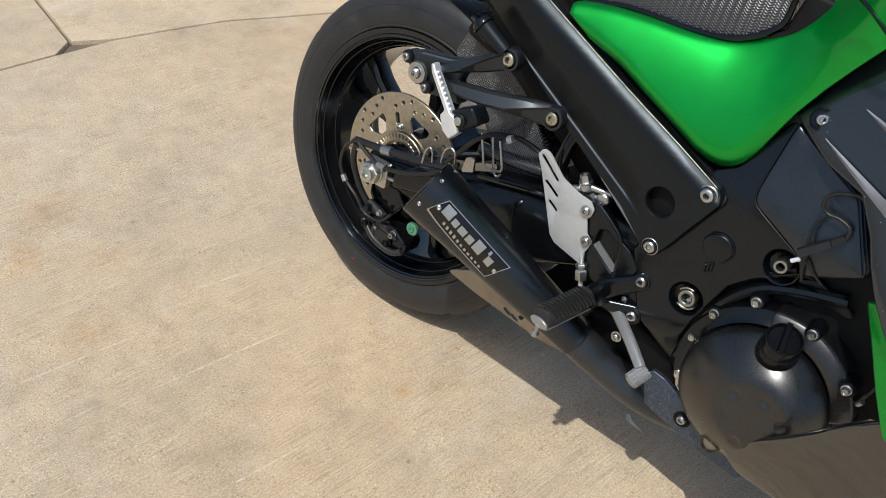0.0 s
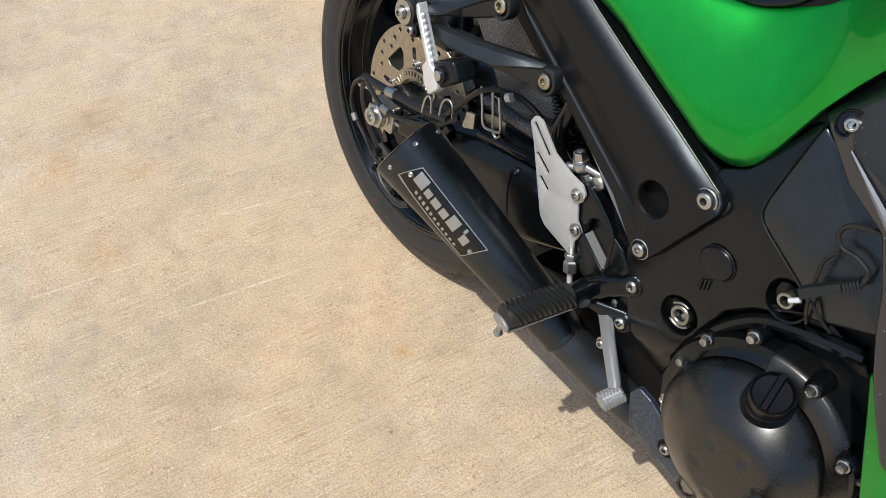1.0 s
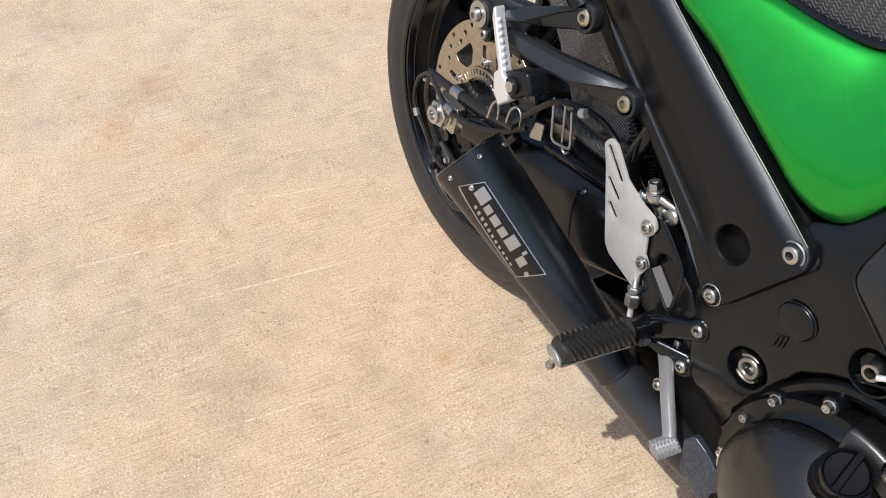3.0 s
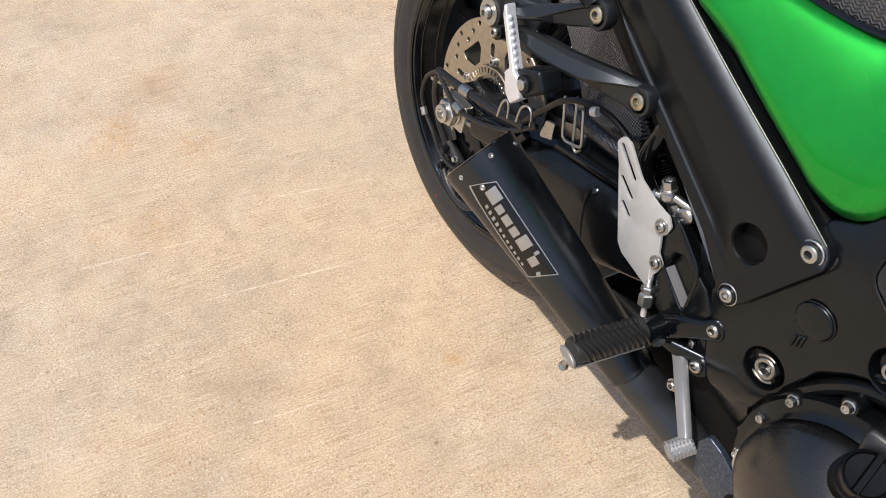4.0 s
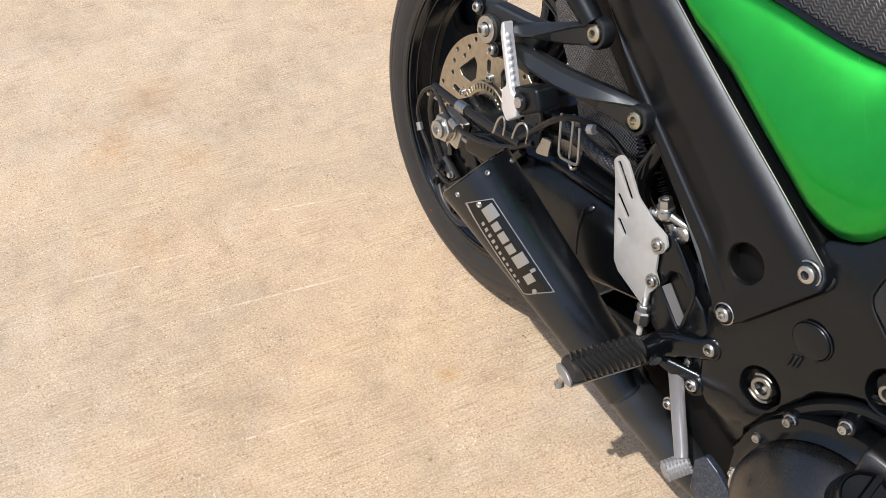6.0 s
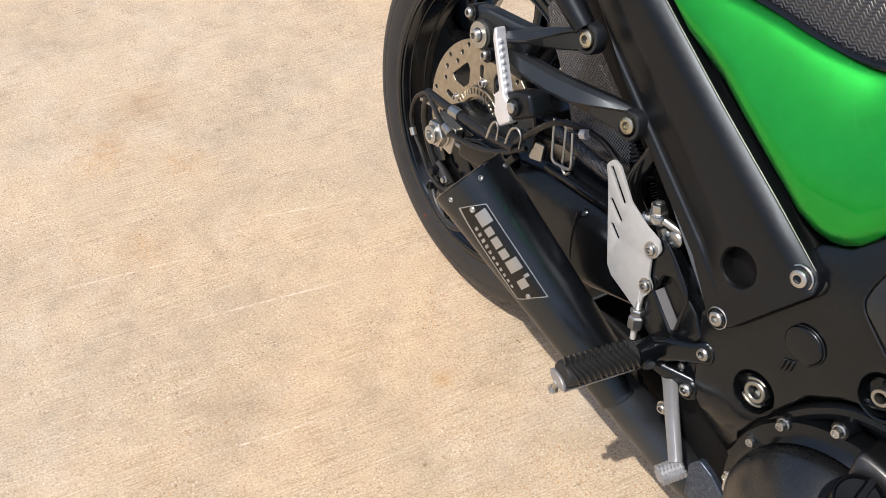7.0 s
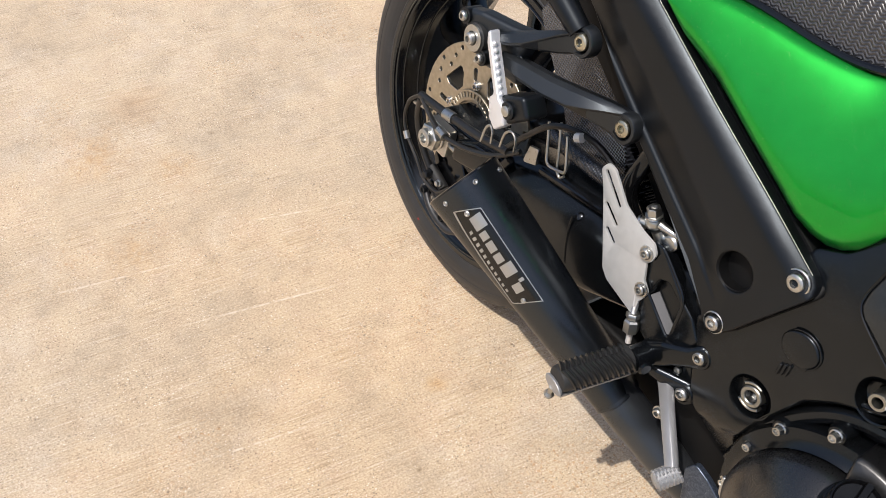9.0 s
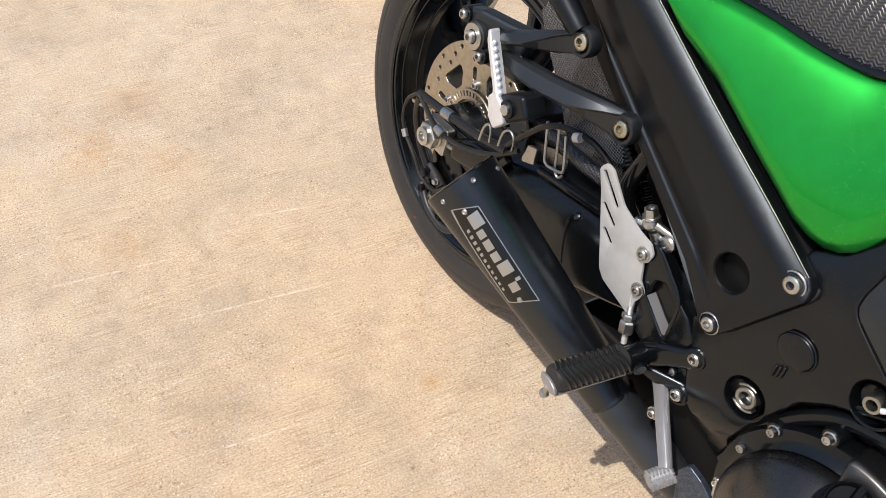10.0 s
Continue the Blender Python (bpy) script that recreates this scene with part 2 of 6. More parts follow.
SCRATCHES = (((-0.150, -0.566), (-0.064, -0.236)), ((-0.30, -0.36), (-0.245, -0.20)), ((0.10, -0.62), (0.145, -0.42)), ((-0.33, -0.72), (-0.27, -0.48)))


def product(m, a, b):
    k = node(m, "ShaderNodeMath")
    k.operation = "MULTIPLY"
    join(m, a, k.inputs[0])
    join(m, b, k.inputs[1])
    return k.outputs[0]


def concrete_material():
    m = material("concrete", (0.5, 0.41, 0.3), 0.9, spec=0.25)
    b = m.node_tree.nodes["Principled BSDF"]
    v = coords(m)
    stain, patch, warm = noisy(m, v, 2.3, 7, 0.62), noisy(m, v, 7.5, 7, 0.65), noisy(m, v, 1.1, 5, 0.6)
    base = ramp(m, stain, [(0.30, (0.49, 0.386, 0.272)), (0.48, (0.575, 0.459, 0.324)), (0.70, (0.63, 0.512, 0.371))])
    base = mixed(m, "MULTIPLY", grey(m, patch, 0.0, 0.8, 0.46, 0.70), base, (0.80, 0.815, 0.845))
    base = mixed(m, "MIX", grey(m, noisy(m, v, 4.1, 8, 0.7), 0.0, 0.45, 0.52, 0.70), base, (0.66, 0.59, 0.50))
    base = mixed(m, "MULTIPLY", grey(m, warm, 0.0, 0.8, 0.46, 0.70), base, (1.0, 0.90, 0.78))
    brush = node(m, "ShaderNodeMapping")
    brush.inputs["Scale"].default_value = (11, 380, 60)
    join(m, coords(m, (1, 1, 1), (0, 0, radians(-80))), brush.inputs["Vector"])
    streak = noisy(m, brush.outputs["Vector"], 1.0, 3, 0.6)
    worn = grey(m, noisy(m, v, 5.5, 5, 0.6), 0.25, 1.0, 0.40, 0.62)
    base = mixed(m, "MULTIPLY", product(m, grey(m, streak, 1.0, 0.0, 0.30, 0.48), worn), base, (0.76, 0.715, 0.66))
    base = mixed(m, "SCREEN", product(m, grey(m, streak, 0.0, 0.55, 0.56, 0.72), worn), base, (0.5, 0.46, 0.40))
    mottle = noisy(m, v, 21, 8, 0.72)
    base = mixed(m, "OVERLAY", 0.48, base, ramp(m, mottle, [(0.32, (0.40, 0.395, 0.40)), (0.5, (0.5, 0.5, 0.5)), (0.68, (0.60, 0.595, 0.58))]))
    long = node(m, "ShaderNodeMapping")
    long.inputs["Scale"].default_value = (260, 360, 260)
    join(m, coords(m, (1, 1, 1), (0, 0, radians(-80))), long.inputs["Vector"])
    grain = noisy(m, long.outputs["Vector"], 1.0, 5, 0.8)
    base = mixed(m, "OVERLAY", 0.85, base, ramp(m, grain, [(0.30, (0.24, 0.23, 0.22)), (0.5, (0.49, 0.49, 0.49)), (0.70, (0.76, 0.76, 0.76))]))
    wob = node(m, "ShaderNodeTexNoise", Scale=420.0, Detail=2.0)
    join(m, v, wob.inputs["Vector"])
    shift = node(m, "ShaderNodeVectorMath")
    shift.operation = "MULTIPLY_ADD"
    shift.inputs[1].default_value = (0.0026, 0.0026, 0.0)
    join(m, wob.outputs["Color"], shift.inputs[0])
    join(m, v, shift.inputs[2])
    crowd = grey(m, noisy(m, v, 9.0, 5, 0.65), 0.30, 1.0, 0.38, 0.60)
    for scale, lo, tint in ((250.0, 0.60, (0.17, 0.125, 0.085)), (120.0, 0.955, (0.20, 0.15, 0.11)), (280.0, 0.80, (0.90, 0.82, 0.70))):
        grit = node(m, "ShaderNodeTexVoronoi", Scale=scale)
        join(m, shift.outputs[0], grit.inputs["Vector"])
        sep = node(m, "ShaderNodeSeparateColor")
        join(m, grit.outputs["Color"], sep.inputs["Color"])
        spot = node(m, "ShaderNodeMath")
        spot.operation = "MULTIPLY"
        join(m, grey(m, grit.outputs["Distance"], 0.9, 0, 0.14, 0.32), spot.inputs[0])
        join(m, grey(m, sep.outputs["Green"], 0, 1, lo, lo + 0.08), spot.inputs[1])
        base = mixed(m, "MIX", product(m, spot.outputs[0], crowd), base, tint)
    clump = grey(m, noisy(m, v, 13.0, 6, 0.7), 0.0, 1.0, 0.47, 0.60)
    for scale, lo, near, far, tint in ((165.0, 0.62, 0.12, 0.30, (0.20, 0.165, 0.125)), (95.0, 0.90, 0.10, 0.24, (0.16, 0.13, 0.10)), (210.0, 0.86, 0.14, 0.30, (0.86, 0.79, 0.68))):
        pit = node(m, "ShaderNodeTexVoronoi", Scale=scale)
        join(m, shift.outputs[0], pit.inputs["Vector"])
        sep = node(m, "ShaderNodeSeparateColor")
        join(m, pit.outputs["Color"], sep.inputs["Color"])
        spot = product(m, grey(m, pit.outputs["Distance"], 0.85, 0, near, far), grey(m, sep.outputs["Blue"], 0, 1, lo, lo + 0.10))
        base = mixed(m, "MIX", product(m, spot, clump), base, tint)
    freckle = product(m, grey(m, noisy(m, v, 160.0, 3, 0.6), 0.0, 0.75, 0.55, 0.68), grey(m, noisy(m, v, 3.2, 5, 0.65), 0.0, 1.0, 0.50, 0.62))
    base = mixed(m, "MULTIPLY", freckle, base, (0.86, 0.62, 0.42))
    for x, y, r in ((-0.62, -0.52, 0.11), (-0.50, -0.40, 0.06), (-0.33, -0.55, 0.07)):
        base = mixed(m, "MULTIPLY", product(m, blot(m, v, x, y, r, 0.9), grey(m, noisy(m, v, 45.0, 5, 0.7), 0.15, 1.0, 0.40, 0.62)), base, (0.93, 0.79, 0.64))
    base = mixed(m, "MULTIPLY", blot(m, v, 0.183, -0.242, 0.022, 0.7), base, (0.98, 0.80, 0.56))
    base = mixed(m, "MULTIPLY", blot(m, v, -0.245, -0.440, 0.016, 0.8), base, (0.72, 0.70, 0.67))
    base = mixed(m, "MULTIPLY", blot(m, v, -0.228, -0.470, 0.014, 0.6), base, (0.74, 0.72, 0.69))
    base = mixed(m, "MULTIPLY", blot(m, v, -0.72, -0.40, 0.07, 0.6), base, (0.96, 0.80, 0.66))
    base = mixed(m, "MULTIPLY", blot(m, v, 0.292, -0.346, 0.0050, 0.9), base, (0.45, 0.42, 0.38))
    base = mixed(m, "MULTIPLY", blot(m, v, 0.442, -0.172, 0.0045, 0.8), base, (0.5, 0.46, 0.42))
    base = mixed(m, "MULTIPLY", blot(m, v, -0.553, -0.305, 0.008, 0.7), base, (0.6, 0.55, 0.5))
    base = mixed(m, "MULTIPLY", blot(m, v, 0.05, -0.55, 0.10, 0.35), base, (0.78, 0.78, 0.78))
    for (x0, y0), (x1, y1) in SCRATCHES:
        mp = node(m, "ShaderNodeMapping")
        mp.vector_type = "TEXTURE"
        mp.inputs["Location"].default_value = (x0, y0, 0)
        mp.inputs["Rotation"].default_value = (0, 0, math.atan2(y1 - y0, x1 - x0))
        join(m, v, mp.inputs["Vector"])
        sp = node(m, "ShaderNodeSeparateXYZ")
        join(m, mp.outputs["Vector"], sp.inputs[0])
        ab = node(m, "ShaderNodeMath")
        ab.operation = "ABSOLUTE"
        join(m, sp.outputs["Y"], ab.inputs[0])
        n0 = math.hypot(x1 - x0, y1 - y0)
        ends = product(m, grey(m, sp.outputs["X"], 0, 1, 0, n0 * 0.3), grey(m, sp.outputs["X"], 1, 0, n0 * 0.7, n0))
        mask = product(m, product(m, grey(m, ab.outputs[0], 0.75, 0, 0.0007, 0.0028), ends), grey(m, noisy(m, v, 60, 4), 0.1, 1.0, 0.40, 0.62))
        base = mixed(m, "MIX", mask, base, (0.80, 0.70, 0.56))
    join(m, base, b.inputs["Base Color"])
    h = node(m, "ShaderNodeMath")
    h.operation = "MULTIPLY_ADD"
    h.inputs[1].default_value = 0.8
    join(m, streak, h.inputs[0])
    join(m, grain, h.inputs[2])
    bumped(m, h.outputs[0], 0.27, 0.0010)
    return m


concrete = concrete_material()
joint_dirt = weathered(material("joint_dirt", (0.16, 0.125, 0.09), 0.95), (0.17, 0.13, 0.095), 0.93, 0.3, 120, 0.4, 0.003)

# ---- shapes ----


def part(name, bm, mat, parent=None, label="", angle=32):
    me = bpy.data.meshes.new(name)
    bmesh.ops.recalc_face_normals(bm, faces=bm.faces)
    bm.to_mesh(me)
    bm.free()
    me.polygons.foreach_set("use_smooth", [True] * len(me.polygons))
    me.set_sharp_from_angle(angle=radians(angle))
    me.materials.append(mat)
    ob = new(name, me)
    ob.parent = parent
    if label:
        tagged(ob, label)
    return ob


def rounded(pts, r, n=5):
    """The outline with its corners rounded; r is one radius or one a corner."""
    out, k = [], len(pts)
    rs = r if isinstance(r, (list, tuple)) else [r] * k
    for i in range(k):
        p, a, b = Vector(pts[i]), Vector(pts[i - 1]), Vector(pts[(i + 1) % k])
        u, w = (a - p), (b - p)
        lu, lw = u.length, w.length
        u, w = u / lu, w / lw
        ang = u.angle(w)
        if rs[i] <= 0 or ang > 3.05:
            out.append(tuple(p))
            continue
        t = min(rs[i] / math.tan(ang / 2), 0.45 * lu, 0.45 * lw)
        rr = t * math.tan(ang / 2)
        c = p + (u + w).normalized() * (rr / math.sin(ang / 2))
        s, e = p + u * t - c, p + w * t - c
        a0 = math.atan2(s.y, s.x)
        da = (math.atan2(e.y, e.x) - a0 + math.pi) % (2 * math.pi) - math.pi
        for j in range(n + 1):
            q = a0 + da * j / n
            out.append((c.x + rr * math.cos(q), c.y + rr * math.sin(q)))
    return out


def circle(cx, cz, r, n=24, start=0.0, squash=1.0):
    return [(cx + r * math.cos(start + 2 * math.pi * i / n), cz + squash * r * math.sin(start + 2 * math.pi * i / n)) for i in range(n)]


def area2(pts):
    return sum(pts[i - 1][0] * pts[i][1] - pts[i][0] * pts[i - 1][1] for i in range(len(pts)))


def inset(pts, d):
    """The outline moved inwards by d (outwards for a hole, whose turn is opposite)."""
    k, out = len(pts), []
    for i in range(k):
        p, a, b = Vector(pts[i]), Vector(pts[i - 1]), Vector(pts[(i + 1) % k])
        e1, e2 = (p - a), (b - p)
        if e1.length < 1e-7 or e2.length < 1e-7:
            out.append(tuple(p))
            continue
        n1, n2 = Vector((-e1.y, e1.x)).normalized(), Vector((-e2.y, e2.x)).normalized()
        m = n1 + n2
        if m.length < 1e-4:
            m = n1
        m.normalize()
        out.append(tuple(p + m * (d / max(0.45, m.dot(n1)))))
    return out


def edge_distance(p, loop):
    best = 1e9
    for i in range(len(loop)):
        a, b = Vector(loop[i - 1]), Vector(loop[i])
        ab = b - a
        t = max(0, min(1, (p - a).dot(ab) / max(ab.length_squared, 1e-12)))
        best = min(best, (a + ab * t - p).length)
    return best


def plate(outline, y, depth, bevel=0.0, holes=(), dy=None, grid=0.0, bm=None, steps=3, creases=()):
    """A plate that faces -y, with its outline in (x, z), rounded front edges, through holes and, with dy(x, z), a bent face."""
    from mathutils.geometry import delaunay_2d_cdt
    bm = bm or bmesh.new()
    loops = []
    for k, lp in enumerate((outline, *holes)):
        lp = list(lp)
        if (area2(lp) > 0) != (k == 0):
            lp.reverse()
        loops.append(lp)
    off = dy or (lambda x, z: 0.0)
    fronts, backs = [], []
    for lp in loops:
        rings = [(lp, y + depth)]
        if bevel > 0:
            for j in range(steps + 1):
                q = math.pi / 2 * j / steps
                rings.append((inset(lp, bevel * (1 - math.cos(q))), y + bevel * (1 - math.sin(q))))
        else:
            rings.append((lp, y))
        vs = [[bm.verts.new((px, yy + off(px, pz), pz)) for px, pz in ring] for ring, yy in rings]
        for a, b in zip(vs, vs[1:]):
            for i in range(len(a)):
                bm.faces.new((a[i - 1], a[i], b[i], b[i - 1]))
        fronts.append((rings[-1][0], vs[-1]))
        backs.append((rings[0][0], vs[0]))
    for sheets, yy, g in ((fronts, y, grid), (backs, y + depth, 0.0)):
        pts, edges, owners = [], [], []
        for lp, vs in sheets:
            s = len(pts)
            pts += [Vector(q) for q in lp]
            owners += vs
            edges += [(s + i, s + (i + 1) % len(lp)) for i in range(len(lp))]
        lines = [smooth_flat(c, 0.008) for c in creases] if g else []
        for c in lines:
            s = len(pts)
            pts += [Vector(q) for q in c]
            edges += [(s + i, s + i + 1) for i in range(len(c) - 1)]
        if g:
            xs, zs = [q.x for q in pts], [q.y for q in pts]
            for i in range(1, int((max(xs) - min(xs)) / g) + 1):
                for j in range(1, int((max(zs) - min(zs)) / g) + 1):
                    q = Vector((min(xs) + i * g + (j % 2) * g / 2, min(zs) + j * g))
                    if inside(q, sheets[0][0]) and all(edge_distance(q, lp) > 0.45 * g for lp, _ in sheets) and all(edge_distance(q, c[::-1] + c) > 0.4 * g for c in lines):
                        if not any(inside(q, lp) for lp, _ in sheets[1:]):
                            pts.append(q)
        vo, _, fo, origin, *_ = delaunay_2d_cdt(pts, edges, [], 2 if len(sheets) > 1 else 1, 1e-7)
        made = []
        for q, src in zip(vo, origin):
            src = [o for o in src if o < len(owners)]
            made.append(owners[src[0]] if src else bm.verts.new((q.x, yy + off(q.x, q.y), q.y)))
        for f in fo:
            mid = sum((vo[i] for i in f), Vector((0, 0))) / len(f)
            if any(inside(mid, lp) for lp, _ in sheets[1:]):
                continue
            try:
                bm.faces.new([made[i] for i in f])
            except ValueError:
                pass
    return bm


def slot_loop(a, b, r=0.0026):
    """The outline of a rounded slot from a to b."""
    a, b = Vector(a), Vector(b)
    q = math.atan2((b - a).y, (b - a).x)
    return [(b.x + r * math.cos(q - math.pi / 2 + math.pi * i / 6), b.y + r * math.sin(q - math.pi / 2 + math.pi * i / 6)) for i in range(7)] + \
           [(a.x + r * math.cos(q + math.pi / 2 + math.pi * i / 6), a.y + r * math.sin(q + math.pi / 2 + math.pi * i / 6)) for i in range(7)]


def smooth_flat(line, step):
    """The polyline cut into short pieces."""
    out = []
    for a, b in zip(line, line[1:]):
        n = max(1, int(math.dist(a, b) / step))
        out += [(a[0] + (b[0] - a[0]) * i / n, a[1] + (b[1] - a[1]) * i / n) for i in range(n)]
    return out + [line[-1]]


def inside(p, loop):
    hit = False
    for i in range(len(loop)):
        (x1, y1), (x2, y2) = loop[i - 1], loop[i]
        if (y1 > p.y) != (y2 > p.y) and p.x < (x2 - x1) * (p.y - y1) / (y2 - y1) + x1:
            hit = not hit
    return hit


def basis(axis):
    a = Vector(axis).normalized()
    u = a.cross(Vector((0, 0, 1)) if abs(a.z) < 0.9 else Vector((1, 0, 0))).normalized()
    return a, u, a.cross(u)


def lathe(profile, centre, axis, n=32, bm=None, closed=False, turn=0.0):
    """profile: (radius, height along axis) pairs."""
    bm = bm or bmesh.new()
    a, u, w = basis(axis)
    c = Vector(centre)
    rings = []
    for r, h in profile:
        if r < 1e-6:
            rings.append([bm.verts.new(c + a * h)])
        else:
            rings.append([bm.verts.new(c + a * h + (u * math.cos(q) + w * math.sin(q)) * r)
                          for q in (turn + 2 * math.pi * i / n for i in range(n))])
    pairs = list(zip(rings, rings[1:])) + ([(rings[-1], rings[0])] if closed else [])
    for p, q in pairs:
        for i in range(n):
            if len(p) == 1 and len(q) == 1:
                continue
            if len(p) == 1:
                bm.faces.new((p[0], q[i], q[i - 1]))
            elif len(q) == 1:
                bm.faces.new((p[i - 1], p[i], q[0]))
            else:
                bm.faces.new((p[i - 1], p[i], q[i], q[i - 1]))
    return bm


def smooth_line(pts, n=6):
    pts = [Vector(p) for p in pts]
    out = []
    for i in range(len(pts) - 1):
        p0, p1, p2, p3 = pts[max(i - 1, 0)], pts[i], pts[i + 1], pts[min(i + 2, len(pts) - 1)]
        for j in range(n):
            t = j / n
            out.append(0.5 * (2 * p1 + (p2 - p0) * t + (2 * p0 - 5 * p1 + 4 * p2 - p3) * t * t + (3 * p1 - p0 - 3 * p2 + p3) * t ** 3))
    return out + [pts[-1]]


def tube(pts, r, n=10, bm=None, smooth=6, flat=1.0, caps=True):
    """A round rod or hose along points; r: one radius, or one for each end."""
    bm = bm or bmesh.new()
    line = smooth_line(pts, smooth) if smooth else [Vector(p) for p in pts]
    up, rings = Vector((0.13, 0.21, 0.97)), []
    for i, p in enumerate(line):
        d = (line[min(i + 1, len(line) - 1)] - line[max(i - 1, 0)]).normalized()
        u = (up - d * up.dot(d)).normalized()
        w = d.cross(u)
        up = u
        k = i / (len(line) - 1)
        rr = r if not isinstance(r, (tuple, list)) else r[0] + (r[1] - r[0]) * k
        rings.append([bm.verts.new(p + (u * math.cos(q) * flat + w * math.sin(q)) * rr) for q in (2 * math.pi * j / n for j in range(n))])
    for a, b in zip(rings, rings[1:]):
        for i in range(n):
            bm.faces.new((a[i - 1], a[i], b[i], b[i - 1]))
    if caps:
        bm.faces.new(rings[0])
        bm.faces.new(rings[-1])
    return bm


def loft(sections, bm=None, caps=True):
    bm = bm or bmesh.new()
    rings = [[bm.verts.new(p) for p in s] for s in sections]
    n = len(rings[0])
    for a, b in zip(rings, rings[1:]):
        for i in range(n):
            bm.faces.new((a[i - 1], a[i], b[i], b[i - 1]))
    if caps:
        bm.faces.new(rings[0])
        bm.faces.new(rings[-1])
    return bm


def box(lo, hi, bevel=0.002, bm=None):
    x0, y0, z0 = lo
    x1, y1, z1 = hi
    return plate(rounded([(x0, z0), (x1, z0), (x1, z1), (x0, z1)], bevel, 3), y0, y1 - y0, bevel, bm=bm, steps=2)


OUT = (0, -1, 0)


def socket_bolt(p, r, parent, height=0.006, axis=OUT, mat=None, washer=True, label=""):
    """A button-head bolt with a hexagon socket, on a washer; p is the seat of the washer."""
    bm = bmesh.new()
    base = 0.0
    if washer:
        lathe([(0, 0), (r * 1.28, 0), (r * 1.30, 0.0006), (r * 1.28, 0.0016), (r, 0.0018)], p, axis, 28, bm)
        base = 0.0016
    lathe([(r, base), (r, base + height * 0.35), (r * 0.94, base + height * 0.7), (r * 0.74, base + height * 0.96), (r * 0.50, base + height),
           (r * 0.46, base + height * 0.97)], p, axis, 28, bm)
    lathe([(r * 0.46, base + height * 0.97), (r * 0.43, base + height * 0.2), (0, base + height * 0.15)], p, axis, 6, bm)
    return part("bolt", bm, mat or zinc, parent, label)


def hex_bolt(p, r, parent, axis=OUT, mat=None, height=0.009):
    """A flanged hexagon bolt with a dished head."""
    bm = lathe([(0, 0), (r * 1.35, 0), (r * 1.35, 0.0012), (r * 1.05, 0.002)], p, axis, 24)
    lathe([(r, 0.0015), (r, height * 0.85), (r * 0.88, height)], p, axis, 6, bm)
    lathe([(r * 0.88, height), (r * 0.62, height), (r * 0.52, height * 0.75), (0, height * 0.72)], p, axis, 18, bm)
    return part("bolt", bm, mat or zinc, parent)

# ---- ground ----
bm = bmesh.new()
gv = [bm.verts.new(p) for p in ((-400, -400, -0.014), (400, -400, -0.014), (400, 400, -0.014), (-400, 400, -0.014))]
bm.faces.new(gv)
ground = part("ground", bm, joint_dirt)
tagged(ground, "dusty brown earth showing in the concrete joints", "ground", kind="structure")


def slab(outline):
    """A cast slab with eased arrises; outline in (x, y)."""
    bm = bmesh.new()
    if area2(outline) < 0:
        outline = outline[::-1]
    rings = []
    for d, z in ((0, -0.05), (0, -0.004), (0.0015, -0.0012), (0.005, 0)):
        rings.append([bm.verts.new((x, y, z)) for x, y in inset(outline, d)])
    for a, b in zip(rings, rings[1:]):
        for i in range(len(a)):
            bm.faces.new((a[i - 1], a[i], b[i], b[i - 1]))
    top = bm.faces.new(rings[-1])
    bmesh.ops.triangulate(bm, faces=[top])
    return part("slab", bm, concrete, ground)


joint = [(-1.75, -4.0), (-1.52, -1.2), (-1.322, -0.19), (-1.292, -0.043), (-1.258, 0.114), (-1.204, 0.242), (-1.131, 0.407), (-1.036, 0.543),
         (-0.94, 0.685), (0.3, 2.3), (2.6, 5.0)]
slab([(-4.0, -60.0)] + joint + [(45, 60), (60, 60), (60, -60)])
far = [(x - 0.007, y + 0.002) for x, y in joint]
slab([(-4.01, -60.0)] + far[:4] + [(-1.337, 0.018), (-1.612, 0.08), (-5.0, 0.86), (-60, 13.6), (-60, -60)])
slab([(-1.333, 0.026), (-1.612, 0.088), (-5.0, 0.868), (-60, 13.608), (-60, 60), (44.99, 60)] + far[:3:-1])

# ---- motorcycle: x ahead, y to its left, z up, leaning on its stand ----
bike = new("motorcycle")
bike.matrix_world = pose(0, -0.0576, 0.0007, -13.6, 0, 0)
tagged(bike, "green and black sport motorcycle leaning on its stand on concrete", "motorcycle")
AX = (0.0, 0.0, 0.31)

# rear wheel
wheel = part("rear_wheel", lathe([(0.0, -0.062), (0.030, -0.062), (0.048, -0.055), (0.050, -0.03), (0.040, 0.0), (0.050, 0.04), (0.056, 0.075), (0, 0.075)], AX, (0, 1, 0), 40),
             rim_black, bike, "gloss black cast wheel with five split spokes")
wheel.location = (0, 0.016, 0)
TYRE = [(0.080, 0.2255), (0.0842, 0.2310), (0.0862, 0.2335), (0.0880, 0.2350), (0.0882, 0.2370), (0.0872, 0.2385), (0.0888, 0.243), (0.0906, 0.252), (0.0905, 0.262), (0.0888, 0.2705), (0.0893, 0.2712), (0.0878, 0.2780), (0.0855, 0.2840), (0.0815, 0.2910),
        (0.076, 0.2963), (0.066, 0.3003), (0.053, 0.3028), (0.039, 0.3043), (0.025, 0.3053), (0.012, 0.3058)]
prof = [(r, -y) for y, r in TYRE] + [(0.306, 0.0)] + [(r, y) for y, r in TYRE[::-1]]
fine = []
for (r0, y0), (r1, y1) in zip(prof, prof[1:]):
    fine += [(r0 + (r1 - r0) * k / 3, y0 + (y1 - y0) * k / 3) for k in range(3)]
fine.append(prof[-1])
N = 360
